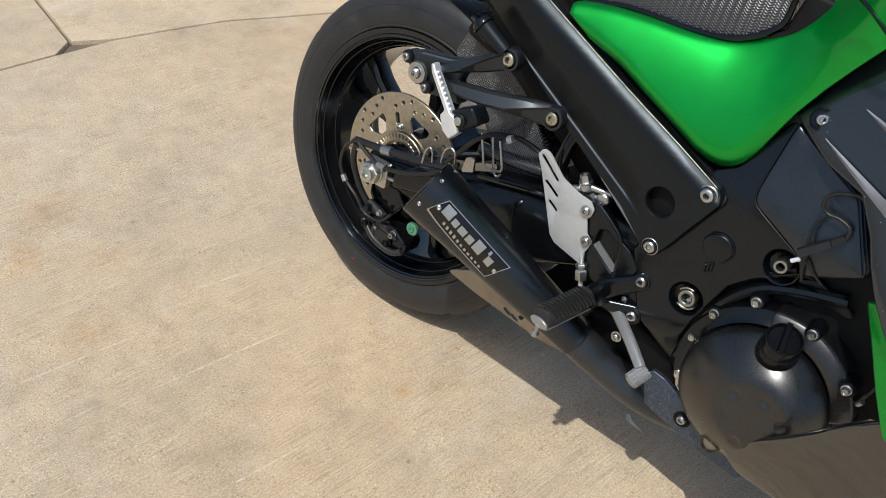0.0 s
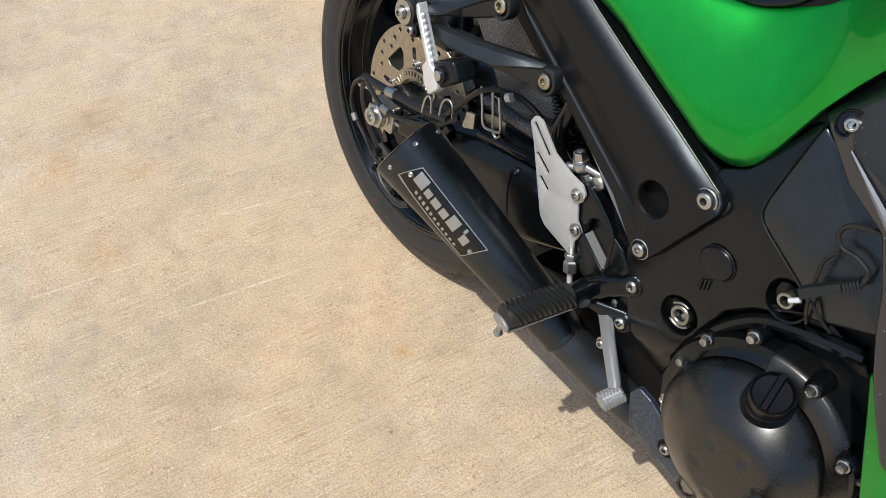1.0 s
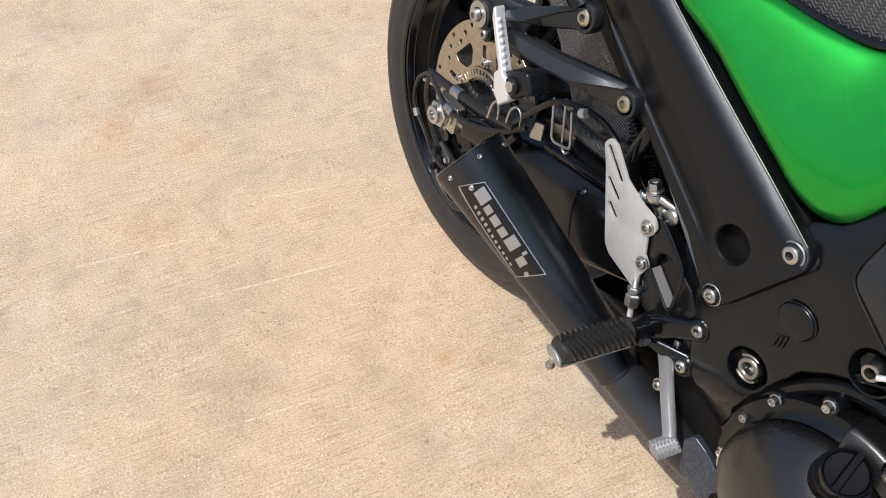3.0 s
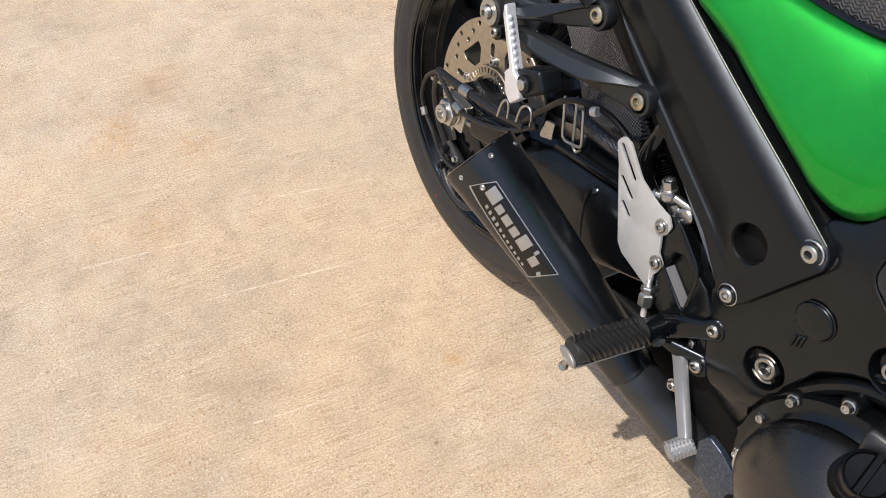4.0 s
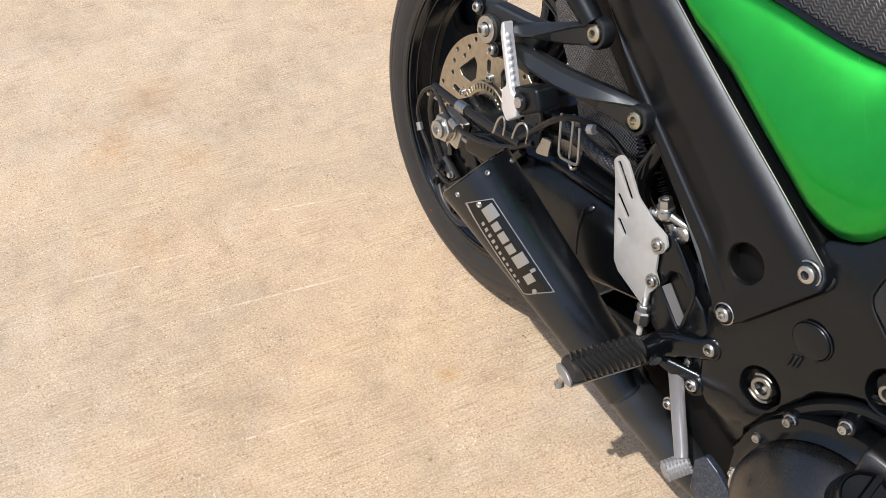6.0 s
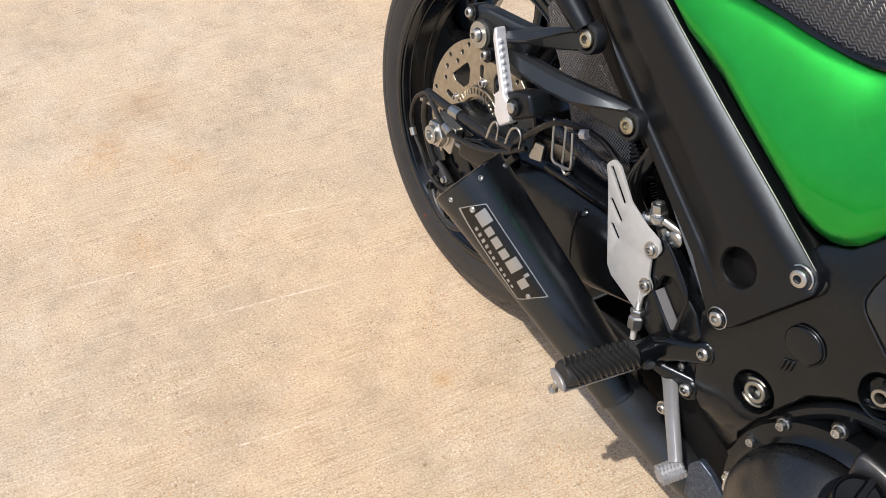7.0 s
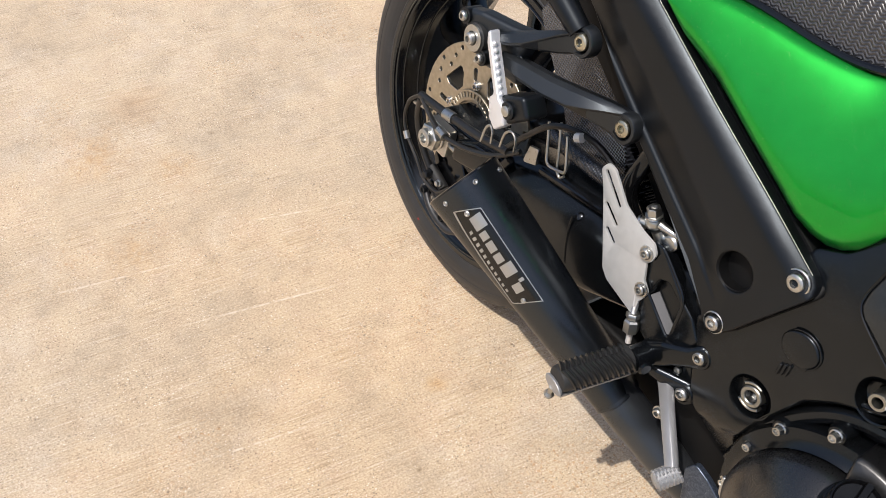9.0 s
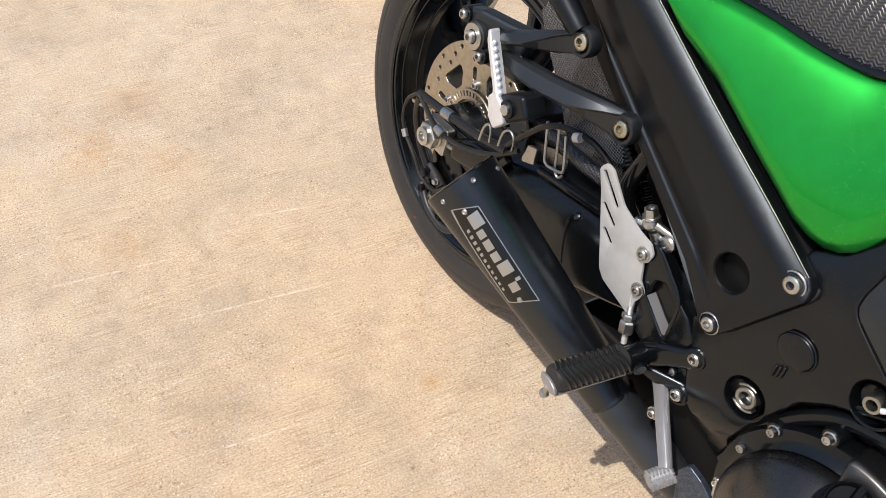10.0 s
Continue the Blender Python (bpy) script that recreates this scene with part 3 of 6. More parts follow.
LEAN_C, LEAN_S = math.cos(radians(13.6)), math.sin(radians(13.6))
bm = bmesh.new()
rings = []
for r, y in fine:
    ring = []
    for i in range(N):
        q = 2 * math.pi * i / N
        rr = r
        if abs(y) < 0.083 and r > 0.28:
            s = (q / (2 * math.pi) * 14 + (0.5 if y > 0 else 0)) % 1.0
            a = abs(y) / 0.083
            for start, slope, lo, hi in ((0.10, 0.42, 0.12, 0.80), (0.55, 0.30, 0.45, 0.97)):
                if lo < a < hi and abs((s - start - slope * a + 0.5) % 1.0 - 0.5) < 0.045:
                    rr -= 0.0055
        z = 0.31 + rr * math.sin(q)
        over = LEAN_C * z - LEAN_S * (y + 0.016) + 0.0007
        ring.append(bm.verts.new((rr * math.cos(q), y, z + max(0.0, 0.0006 - over) / LEAN_C)))
    rings.append(ring)
for a, b in zip(rings, rings[1:]):
    for i in range(N):
        bm.faces.new((a[i - 1], a[i], b[i], b[i - 1]))
part("tyre", bm, tyre_rubber, wheel, "black sport tyre with dusty sidewall", 40)
RIM = [(0.217, -0.0865), (0.2260, -0.0905), (0.2325, -0.0905), (0.2340, -0.0850), (0.2285, -0.0805), (0.2245, -0.0790), (0.2245, 0.079), (0.2285, 0.0805),
       (0.2330, 0.0835), (0.2325, 0.0870), (0.2275, 0.0885), (0.217, 0.0870), (0.2115, 0.075), (0.2060, 0.060), (0.1960, 0.045), (0.192, 0.0),
       (0.1960, -0.045), (0.2060, -0.060), (0.2115, -0.075)]
part("rim", lathe(RIM, AX, (0, 1, 0), 120, closed=True), rim_black, wheel, angle=20)
for r, y, w in ((0.2215, -0.0890, 0.0020), (0.2105, -0.0765, 0.0016), (0.2005, -0.0545, 0.0014)):
    part("rim_bead", lathe([(r + w * math.cos(a), y + w * math.sin(a)) for a in (2 * math.pi * i / 8 for i in range(8))], AX, (0, 1, 0), 140, closed=True), rim_black, wheel)
for k in range(5):
    q0 = radians(85 + 72 * k)
    bm = bmesh.new()
    for side in (-1, 1):
        secs = []
        for f in (0.0, 0.25, 0.5, 0.75, 1.0):
            r = 0.040 + 0.160 * f
            q = q0 + side * radians(3 + 9 * f)
            wd = 0.012 - 0.003 * f + (0.006 if f == 1 else 0)
            th = 0.024 - 0.005 * f
            c = Vector((r * math.cos(q), -0.012 + 0.006 * f, 0.31 + r * math.sin(q)))
            t = Vector((-math.sin(q), 0, math.cos(q)))
            secs.append([c + t * (wd * math.copysign(abs(math.cos(p)) ** 0.6, math.cos(p))) + Vector((0, th * math.copysign(abs(math.sin(p)) ** 0.6, math.sin(p)), 0))
                         for p in (2 * math.pi * i / 14 for i in range(14))])
        loft(secs, bm)
    part("spoke", bm, rim_black, wheel)
bm = lathe([(0.0032, -0.002), (0.0032, 0.0008), (0, 0.0010)], (-0.069, -0.0898, 0.0620), (0.05, -1, -0.1), 12)
part("paint_mark", bm, red_mark, wheel, "small red paint dot on the sidewall")

# brake disc on the wheel
holes = []
for k in range(12):
    for j, (r, da) in enumerate(((0.1165, 0.0), (0.1085, 0.17), (0.1005, 0.34))):
        q = 2 * math.pi * k / 12 + da + (0.0 if k % 2 else 0.08)
        holes.append(circle(r * math.cos(q), 0.31 + r * math.sin(q), 0.0035, 9))
wins = []
for k in range(10):
    q0 = 2 * math.pi * k / 10
    if k % 2:
        lp = [(0.069, -0.055), (0.0895, -0.05), (0.0895, 0.05), (0.069, 0.055)]
    else:
        lp = [(0.0615, -0.13), (0.080, -0.27), (0.0925, -0.25), (0.0925, 0.25), (0.080, 0.27), (0.0615, 0.13)]
    wins.append(rounded([(r * math.cos(q0 + a), 0.31 + r * math.sin(q0 + a)) for r, a in lp], 0.004, 3))
part("brake_disc", plate(circle(0, 0.31, 0.125, 96), -0.0925, 0.005, 0.0005, holes + wins + [circle(0, 0.31, 0.036, 40)], steps=1), disc_steel, wheel, "drilled steel brake disc")
teeth = []
for k in range(40):
    q = 2 * math.pi * k / 40
    teeth.append([(r * math.cos(q + a), 0.31 + r * math.sin(q + a)) for r, a in ((0.0455, -0.035), (0.0530, -0.035), (0.0530, 0.035), (0.0455, 0.035))])
part("sensor_ring", plate(circle(0, 0.31, 0.0565, 72), -0.0985, 0.0025, 0.0004, teeth + [circle(0, 0.31, 0.040, 40)], steps=1), disc_steel, wheel,
     "slotted steel speed sensor ring")
for k in range(5):
    q = radians(104 + 72 * k)
    socket_bolt((0.063 * math.cos(q), -0.0925, 0.31 + 0.063 * math.sin(q)), 0.0062, wheel, 0.004, mat=steel)

# axle end
axle = part("axle_nut", lathe([(0, 0), (0.021, 0), (0.021, 0.0015), (0.019, 0.003)], (0, -0.147, 0.31), OUT, 32), zinc, bike, "silver castellated axle nut")
bm = lathe([(0.0205, 0.002), (0.0205, 0.0125), (0.0185, 0.014), (0.0125, 0.014)], (0, -0.147, 0.31), OUT, 6, turn=0.3)
lathe([(0.0135, 0.012), (0.0135, 0.0205), (0.0115, 0.0215), (0.0075, 0.0215), (0.0068, 0.014), (0, 0.0135)], (0, -0.147, 0.31), OUT, 24, bm)
part("nut", bm, zinc, axle)
part("adjuster_block", plate(rounded([(-0.022, 0.287), (0.030, 0.289), (0.030, 0.333), (-0.022, 0.331)], 0.005), -0.1465, 0.014, 0.001), zinc, bike, "zinc-plated chain adjuster block")
part("adjuster_screw", tube([(0.028, -0.139, 0.309), (0.062, -0.139, 0.313)], 0.0042, 12, smooth=0), zinc, bike)
bm = lathe([(0, 0), (0.0072, 0), (0.0072, 0.006), (0, 0.006)], (0.046, -0.139, 0.311), (1, 0, 0.1), 6)
part("lock_nut", bm, zinc, bike)

# swingarm
def arm_dy(x, z):
    brow = max(0.0, z - 0.344 - 0.325 * (x - 0.145))
    return -0.034 * max(0.0, min(1.0, (x - 0.05) / 0.24)) + 0.65 * brow * max(0.0, min(1.0, (x - 0.10) / 0.06))


swing = part("swingarm", plate(rounded([(-0.040, 0.291), (0.06, 0.284), (0.24, 0.281), (0.348, 0.324), (0.42, 0.358), (0.50, 0.372), (0.59, 0.385), (0.60, 0.43), (0.57, 0.470), (0.44, 0.458),
                                        (0.305, 0.428), (0.262, 0.416), (0.205, 0.401), (0.145, 0.376), (0.06, 0.352), (-0.035, 0.331)], 0.012), -0.131, 0.060, 0.014, dy=arm_dy, grid=0.010, steps=5), arm_black, bike,
             "gloss black box-section swingarm")
part("arm_left", plate(rounded([(-0.040, 0.291), (0.06, 0.284), (0.24, 0.283), (0.42, 0.340), (0.60, 0.40), (0.57, 0.452), (0.31, 0.421), (0.06, 0.352), (-0.035, 0.331)], 0.012),
                       0.085, 0.05, 0.008), gloss_black, swing)
part("bridge", box((0.365, -0.12, 0.362), (0.49, 0.11, 0.435), 0.012), gloss_black, swing)
part("lug", lathe([(0.0062, -0.004), (0.005, 0.0004), (0.0025, 0.0013), (0, 0.0015)], (0.2955, -0.1600, 0.4060), (0, -0.8, 0.6), 18), gloss_black, swing)
bm = bmesh.new()
for k in range(17):
    f = k / 16
    c = Vector((0.2920 + 0.013 * f * f, -0.1652, 0.402 - 0.062 * f))
    lathe([(0, -0.0010), (0.0026, -0.0006), (0.0024, 0.0005), (0, 0.0010)], c, OUT, 8, bm, turn=0.2 * k)
part("weld_seam", bm, arm_black, swing)
part("top_flange", tube([(0.40, -0.155, 0.452), (0.335, -0.157, 0.4370), (0.262, -0.150, 0.4175), (0.205, -0.143, 0.4015)], 0.0045, 10), gloss_black, swing)
part("rear_brace", tube([(0.155, -0.150, 0.383), (0.135, -0.150, 0.345), (0.120, -0.148, 0.307)], 0.006, 8), gloss_black, swing)
part("axle_carrier", plate(rounded([(0.045, 0.300), (0.145, 0.330), (0.150, 0.372), (0.085, 0.357), (0.045, 0.333)], 0.008), -0.150, 0.03, 0.006), gloss_black, swing)

# hugger over the front of the tyre
def hugger_mesh(r, y0, y1, a0, a1, thick, n=28, m=10):
    bm = bmesh.new()
    sheets = []
    for rr in (r, r - thick):
        sheets.append([[bm.verts.new((rr * math.cos(q), y0 + (y1 - y0) * j / m, 0.31 + rr * math.sin(q) - 0.012 * (2 * j / m - 1) ** 4))
                        for j in range(m + 1)] for q in (radians(a0 + (a1 - a0) * i / n) for i in range(n + 1))])
    s, t = sheets
    for g in sheets:
        for i in range(n):
            for j in range(m):
                bm.faces.new((g[i][j], g[i + 1][j], g[i + 1][j + 1], g[i][j + 1]))
    for i in range(n):
        for j in (0, m):
            bm.faces.new((s[i][j], s[i + 1][j], t[i + 1][j], t[i][j]))
    for j in range(m):
        for i in (0, n):
            bm.faces.new((s[i][j], s[i][j + 1], t[i][j + 1], t[i][j]))
    return bm


hugger_lip = [(0.180, -0.112, 0.4300), (0.220, -0.119, 0.4370), (0.265, -0.127, 0.4460), (0.305, -0.131, 0.4550), (0.340, -0.131, 0.4690)]
hugger = part("hugger", hugger_mesh(0.324, -0.090, 0.122, 12, 74, 0.003), carbon, bike, "woven carbon rear hugger over the tyre")
fl = [(0.323 * math.cos(radians(a)), 0.300 + 0.323 * math.sin(radians(a))) for a in range(12, 75, 4)]
fl += [(r * math.cos(radians(a)), 0.31 + r * math.sin(radians(a))) for a, r in ((72, 0.25), (66, 0.235), (56, 0.225), (45, 0.222), (32, 0.222), (22, 0.225), (15, 0.24), (11, 0.28))]
part("lower_lip", tube(hugger_lip, 0.0105, 18), carbon, hugger)
part("flange", plate(fl, -0.094, 0.003, 0.0008, steps=1), mesh_weave, hugger)

# silencer: a tapered oval can along the axis CAN_A to CAN_B
CAN_A, CAN_B = Vector((0.200, -0.2624, 0.4089)), Vector((0.460, -0.1760, 0.2580))
CAN_D = (CAN_B - CAN_A).normalized()
CAN_H = CAN_D.cross(Vector((0, 0, 1))).normalized()
CAN_U = CAN_H.cross(CAN_D)


def can_point(s, q, lift=0.0):
    """s along the can (0 rear, 1 front), q the angle from outwards to upwards in degrees."""
    a, b = 0.0432 + (0.0298 - 0.0432) * s + lift, 0.0459 + (0.0265 - 0.0459) * s + lift
    c, d = math.cos(radians(q)), math.sin(radians(q))
    e = 2 / 2.5
    return CAN_A.lerp(CAN_B, s) + CAN_H * (a * math.copysign(abs(c) ** e, c)) + CAN_U * (b * math.copysign(abs(d) ** e, d))


silencer = part("silencer", loft([[can_point(s, 360 * i / 72) for i in range(72)] for s in (-0.015, 0.0, 0.12, 0.25, 0.4, 0.55, 0.7, 0.85, 1.0)], caps=False), silencer_black, bike,
                "satin black tapered exhaust silencer", 25)
# end cap and core of the can
bm = loft([[can_point(-0.015, 360 * i / 72, l) - CAN_D * k for i in range(72)]
           for l, k in ((0.0, 0.0), (-0.0008, 0.002), (-0.003, 0.003), (-0.012, 0.001), (-0.015, -0.012), (-0.016, -0.06))])
part("end_cap", bm, gloss_black, silencer)
for s, q in ((0.015, 58), (0.016, -1.5), (0.03, 105)):
    p = can_point(s, q)
    nrm = (p - CAN_A.lerp(CAN_B, s)).normalized()
    part("rivet", lathe([(0.0033, -0.001), (0.0033, 0.0008), (0.0025, 0.0016), (0.0015, 0.0006), (0, 0.0002)], p, nrm, 14), zinc, silencer)


def on_can(corners, lift, m=6, n=8, bm=None):
    """A thin patch laid on the can between four (s, q) corners."""
    bm = bm or bmesh.new()
    a, b, c, d = [Vector(p) for p in corners]
    grid = []
    for i in range(m + 1):
        row = []
        for j in range(n + 1):
            u, v = i / m, j / n
            p = a.lerp(b, v).lerp(d.lerp(c, v), u)
            row.append((bm.verts.new(can_point(p.x, p.y, lift)), bm.verts.new(can_point(p.x, p.y, 0.0002))))
        grid.append(row)
    for i in range(m):
        for j in range(n):
            bm.faces.new([grid[x][y][0] for x, y in ((i, j), (i, j + 1), (i + 1, j + 1), (i + 1, j))])
    rim = [(0, j) for j in range(n)] + [(i, n) for i in range(m)] + [(m, j) for j in range(n, 0, -1)] + [(i, 0) for i in range(m, 0, -1)]
    for (i, j), (k, l) in zip(rim, rim[1:] + rim[:1]):
        bm.faces.new((grid[i][j][0], grid[k][l][0], grid[k][l][1], grid[i][j][1]))
    return bm


BADGE = [Vector(p) for p in ((0.058, 0.0), (0.102, 40.5), (0.515, 35.0), (0.465, -19.5))]


def at_badge(u, v):
    """u along the badge, v from its lower to its upper edge."""
    return tuple(BADGE[0].lerp(BADGE[1], v).lerp(BADGE[3].lerp(BADGE[2], v), u))


part("badge", on_can([at_badge(0, 0), at_badge(0, 1), at_badge(1, 1), at_badge(1, 0)], 0.0008, 14, 8), badge_black, silencer, "black maker's badge with silver border and bars")
for c in ([(0, 0), (0, 0.035), (1, 0.035), (1, 0)], [(0, 0.965), (0, 1), (1, 1), (1, 0.965)], [(0, 0.035), (0, 0.965), (0.009, 0.965), (0.009, 0.035)],
          [(0.991, 0.035), (0.991, 0.965), (1, 0.965), (1, 0.035)]):
    part("border", on_can([at_badge(*p) for p in c], 0.0013, 14, 6), badge_silver, silencer)
u = 0.095
for wdt, lo, hi in ((0.125, 0.34, 0.86), (0.070, 0.34, 0.64), (0.092, 0.34, 0.64), (0.080, 0.34, 0.64), (0.110, 0.34, 0.82), (0.022, 0.66, 0.86), (0.080, 0.34, 0.64)):
    lean = 0.11 * (hi - lo)
    wdt += 0.010
    part("bar", on_can([at_badge(u, lo), at_badge(u - lean, hi), at_badge(u + wdt - lean, hi), at_badge(u + wdt, lo)], 0.0012, 5, 4), badge_silver, silencer)
    u += wdt + 0.036 - 0.010
u = 0.22
for k in range(11):
    part("bar", on_can([at_badge(u, 0.11), at_badge(u - 0.012, 0.19), at_badge(u + 0.020, 0.19), at_badge(u + 0.032, 0.11)], 0.0012, 2, 2), badge_silver, silencer)
    u += 0.062
for s, q in ((0.092, 15.0), (0.475, 3.0)):
    p = can_point(s, q)
    part("rivet", lathe([(0.0036, 0), (0.0034, 0.002), (0.0018, 0.0028), (0, 0.0016)], p, (p - CAN_A.lerp(CAN_B, s)).normalized(), 12), zinc, silencer)

# link pipe from the can forward under the engine
pipe_line = [CAN_A.lerp(CAN_B, 0.90), CAN_B + CAN_D * 0.02, Vector((0.500, -0.160, 0.2345)), Vector((0.540, -0.146, 0.2150)), Vector((0.580, -0.132, 0.2020)), Vector((0.620, -0.120, 0.1985)), Vector((0.68, -0.10, 0.198)), Vector((0.76, -0.06, 0.20))]
part("link_pipe", tube(pipe_line, (0.0285, 0.0255), 32), pipe_black, bike, "satin black exhaust link pipe")
part("collar", loft([[can_point(s, 360 * i / 48, l) for i in range(48)] for s, l in ((0.985, 0.0002), (0.99, 0.0005), (1.0, 0.0005), (1.004, -0.002))], caps=False), silencer_black, silencer)
shield = part("heat_shield", plate(rounded([(0.207, 0.232), (0.269, 0.2205), (0.340, 0.2135), (0.392, 0.2080), (0.450, 0.215), (0.470, 0.255), (0.36, 0.290), (0.265, 0.265), (0.222, 0.2430)],
                                           [0.004, 0.02, 0.02, 0.01, 0.01, 0.01, 0.01, 0.01, 0.01]), -0.170, 0.003, 0.0012, [slot_loop((0.3275, 0.2275), (0.3365, 0.2225), 0.0032), slot_loop((0.3420, 0.2235), (0.3500, 0.2195), 0.0032)],
                                   dy=lambda x, z: 0.25 * max(0.0, 0.235 - z)), raw_steel, bike, "bare steel heat shield behind the silencer")
part("shield_bolt", lathe([(0.0045, 0), (0.0045, 0.003), (0.002, 0.004), (0, 0.0035)], (0.3600, -0.1700, 0.2330), OUT, 6), satin_black, shield)
socket_bolt((0.5160, -0.186, 0.3055), 0.0062, bike, 0.005)

# main frame and its moulded side cover
part("main_frame", plate(rounded([(0.50, 0.345), (0.56, 0.315), (0.62, 0.33), (0.66, 0.46), (0.76, 0.52), (0.80, 0.60), (0.70, 0.70), (0.58, 0.68), (0.47, 0.50)], 0.02),
                                       -0.150, 0.30, 0.004), satin_black, bike)


def cover_dy(x, z):
    low = max(0.0, 0.3364 + 0.51 * (x - 0.5437) - z)
    return 0.22 * max(0.0, z - 0.56) - 0.06 * max(0.0, x - 0.60) + 0.45 * low


cover = part("frame_cover", plate(rounded([(0.488, 0.435), (0.548, 0.585), (0.572, 0.600), (0.608, 0.680), (0.670, 0.642), (0.715, 0.629), (0.762, 0.552), (0.706, 0.519),
                                           (0.648, 0.478), (0.624, 0.452), (0.606, 0.397), (0.594, 0.346), (0.602, 0.305), (0.588, 0.283), (0.545, 0.333), (0.527, 0.343), (0.507, 0.389)],
                                          [0.006, 0.02, 0.01, 0.01, 0.01, 0.01, 0.006, 0.02, 0.02, 0.02, 0.03, 0.02, 0.012, 0.012, 0.01, 0.006, 0.01]),
                                  -0.1745, 0.026, 0.005, [circle(0.5803, 0.4062, 0.0208, 32), circle(0.6707, 0.5125, 0.0190, 32)], dy=cover_dy, grid=0.016), frame_black, bike,
             "satin black moulded frame cover")
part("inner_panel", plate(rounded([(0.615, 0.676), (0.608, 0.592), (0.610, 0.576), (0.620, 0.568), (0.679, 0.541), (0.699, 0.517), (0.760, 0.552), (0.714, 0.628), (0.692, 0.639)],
                                  [0.004, 0.01, 0.012, 0.01, 0.006, 0.01, 0.006, 0.01, 0.01]), -0.1835, 0.012, 0.004, dy=cover_dy, grid=0.016), frame_black_lit, cover)
# Thin gloss bead, added so that the panel's border shows a glint line.
part("panel_edge", tube([(x, -0.1825 + cover_dy(x, z), z) for x, z in ((0.6135, 0.672), (0.6085, 0.605), (0.6085, 0.583), (0.6130, 0.5735), (0.6230, 0.5665), (0.650, 0.5540), (0.6770, 0.5415))], 0.0015, 8), gloss_black, cover)
# recessed cup, pivot nut and second bolt
for (cx, cz, r) in ((0.5803, 0.4062, 0.0208), (0.6707, 0.5125, 0.0190)):
    part("cup", lathe([(r + 0.001, 0.0), (r, 0.004), (r - 0.002, 0.014), (r - 0.006, 0.016), (0, 0.016)], (cx, -0.1765 + cover_dy(cx, cz), cz), (0, 1, 0), 36), frame_black, cover)
pv = part("pivot_nut", lathe([(0.0122, -0.014), (0.0122, 0.001), (0.0112, 0.0022), (0.0080, 0.0022), (0.0070, 0.001)], (0.5815, -0.172, 0.407), OUT, 32), dull_zinc, bike, "silver swingarm pivot nut")
lathe_bm = lathe([(0.0071, 0.001), (0.0066, -0.007), (0, -0.0075)], (0.5815, -0.172, 0.407), OUT, 6)
part("socket", lathe_bm, zinc, pv)
for a0, a1 in ((70, 150), (230, 330)):
    ring = [(r * math.cos(radians(a)), r * math.sin(radians(a))) for r, seq in ((0.0166, range(a0, a1 + 1, 8)), (0.0134, range(a1, a0 - 1, -8))) for a in seq]
    part("lock_tab", plate([(0.5815 + x, 0.407 + z) for x, z in ring], -0.1735, 0.008, 0.0008, steps=1), dull_zinc, pv)
bm = lathe([(0.0090, -0.012), (0.0090, 0.004), (0.0082, 0.0055), (0.0054, 0.0055), (0.0050, -0.010), (0, -0.0105)], (0.671, -0.1765, 0.5135), OUT, 30)
fb = part("frame_bolt", bm, dull_zinc, bike)
# Black disc paints the shade at the bottom of the bolt's bore.
part("hole_shade", lathe([(0.0049, -0.006), (0.0044, -0.0085), (0, -0.0088)], (0.671, -0.1765, 0.5135), OUT, 20), dark_void, fb)
# plain raised emblem
part("emblem", plate(circle(0.5925, 0.4960, 0.0205, 36, 0.3, 0.86), -0.1785, 0.007, 0.0026, dy=cover_dy), frame_black, cover, "plain raised black emblem")
part("emblem_rim", tube([(0.5925 + 0.0212 * math.cos(radians(a)), -0.1762 + cover_dy(0.5925, 0.496), 0.4960 + 0.0186 * math.sin(radians(a))) for a in range(-60, 150, 15)], 0.0011, 8), frame_black, cover)
part("emblem_jaw", plate(rounded([(0.5985, 0.4775), (0.6080, 0.4800), (0.6100, 0.4865), (0.6020, 0.4850)], 0.002, 3), -0.1775, 0.005, 0.0012, dy=cover_dy), frame_black, cover)
for k in range(3):
    x, z = 0.5865 + 0.0040 * k, 0.4545 + 0.0028 * k
    part("bar", plate(rounded([(x, z), (x + 0.0028, z - 0.0004), (x + 0.0015, z + 0.0135), (x - 0.0015, z + 0.0135)], 0.0008, 2), -0.1772, 0.004, 0.0009, dy=cover_dy), frame_black, cover)

# long side cover of the subframe
SC = rounded([(0.504, 0.447), (0.519, 0.446), (0.533, 0.4655), (0.5775, 0.554), (0.5738, 0.5624), (0.5667, 0.5689), (0.4993, 0.5985), (0.3984, 0.6396), (0.2571, 0.6997), (0.1764, 0.7342),
              (-0.12, 0.861), (-0.14, 0.850), (0.2117, 0.6330), (0.3349, 0.5520), (0.4075, 0.5100), (0.492, 0.4580)],
             [0.008, 0.010, 0.004, 0.010, 0.004, 0.010, 0, 0, 0, 0, 0.01, 0.01, 0.02, 0.03, 0.02, 0.008])
UPPER, LOWER = ((0.5446, 0.5651), (0.2446, 0.6901)), ((0.507, 0.4765), (0.2154, 0.6290))


def beyond(line, x, z):
    """How far a place lies above a fold."""
    a, b = Vector(line[0]), Vector(line[1])
    n = Vector((-(b - a).y, (b - a).x)).normalized()
    n = n if n.y > 0 else -n
    return (Vector((x, z)) - a).dot(n)


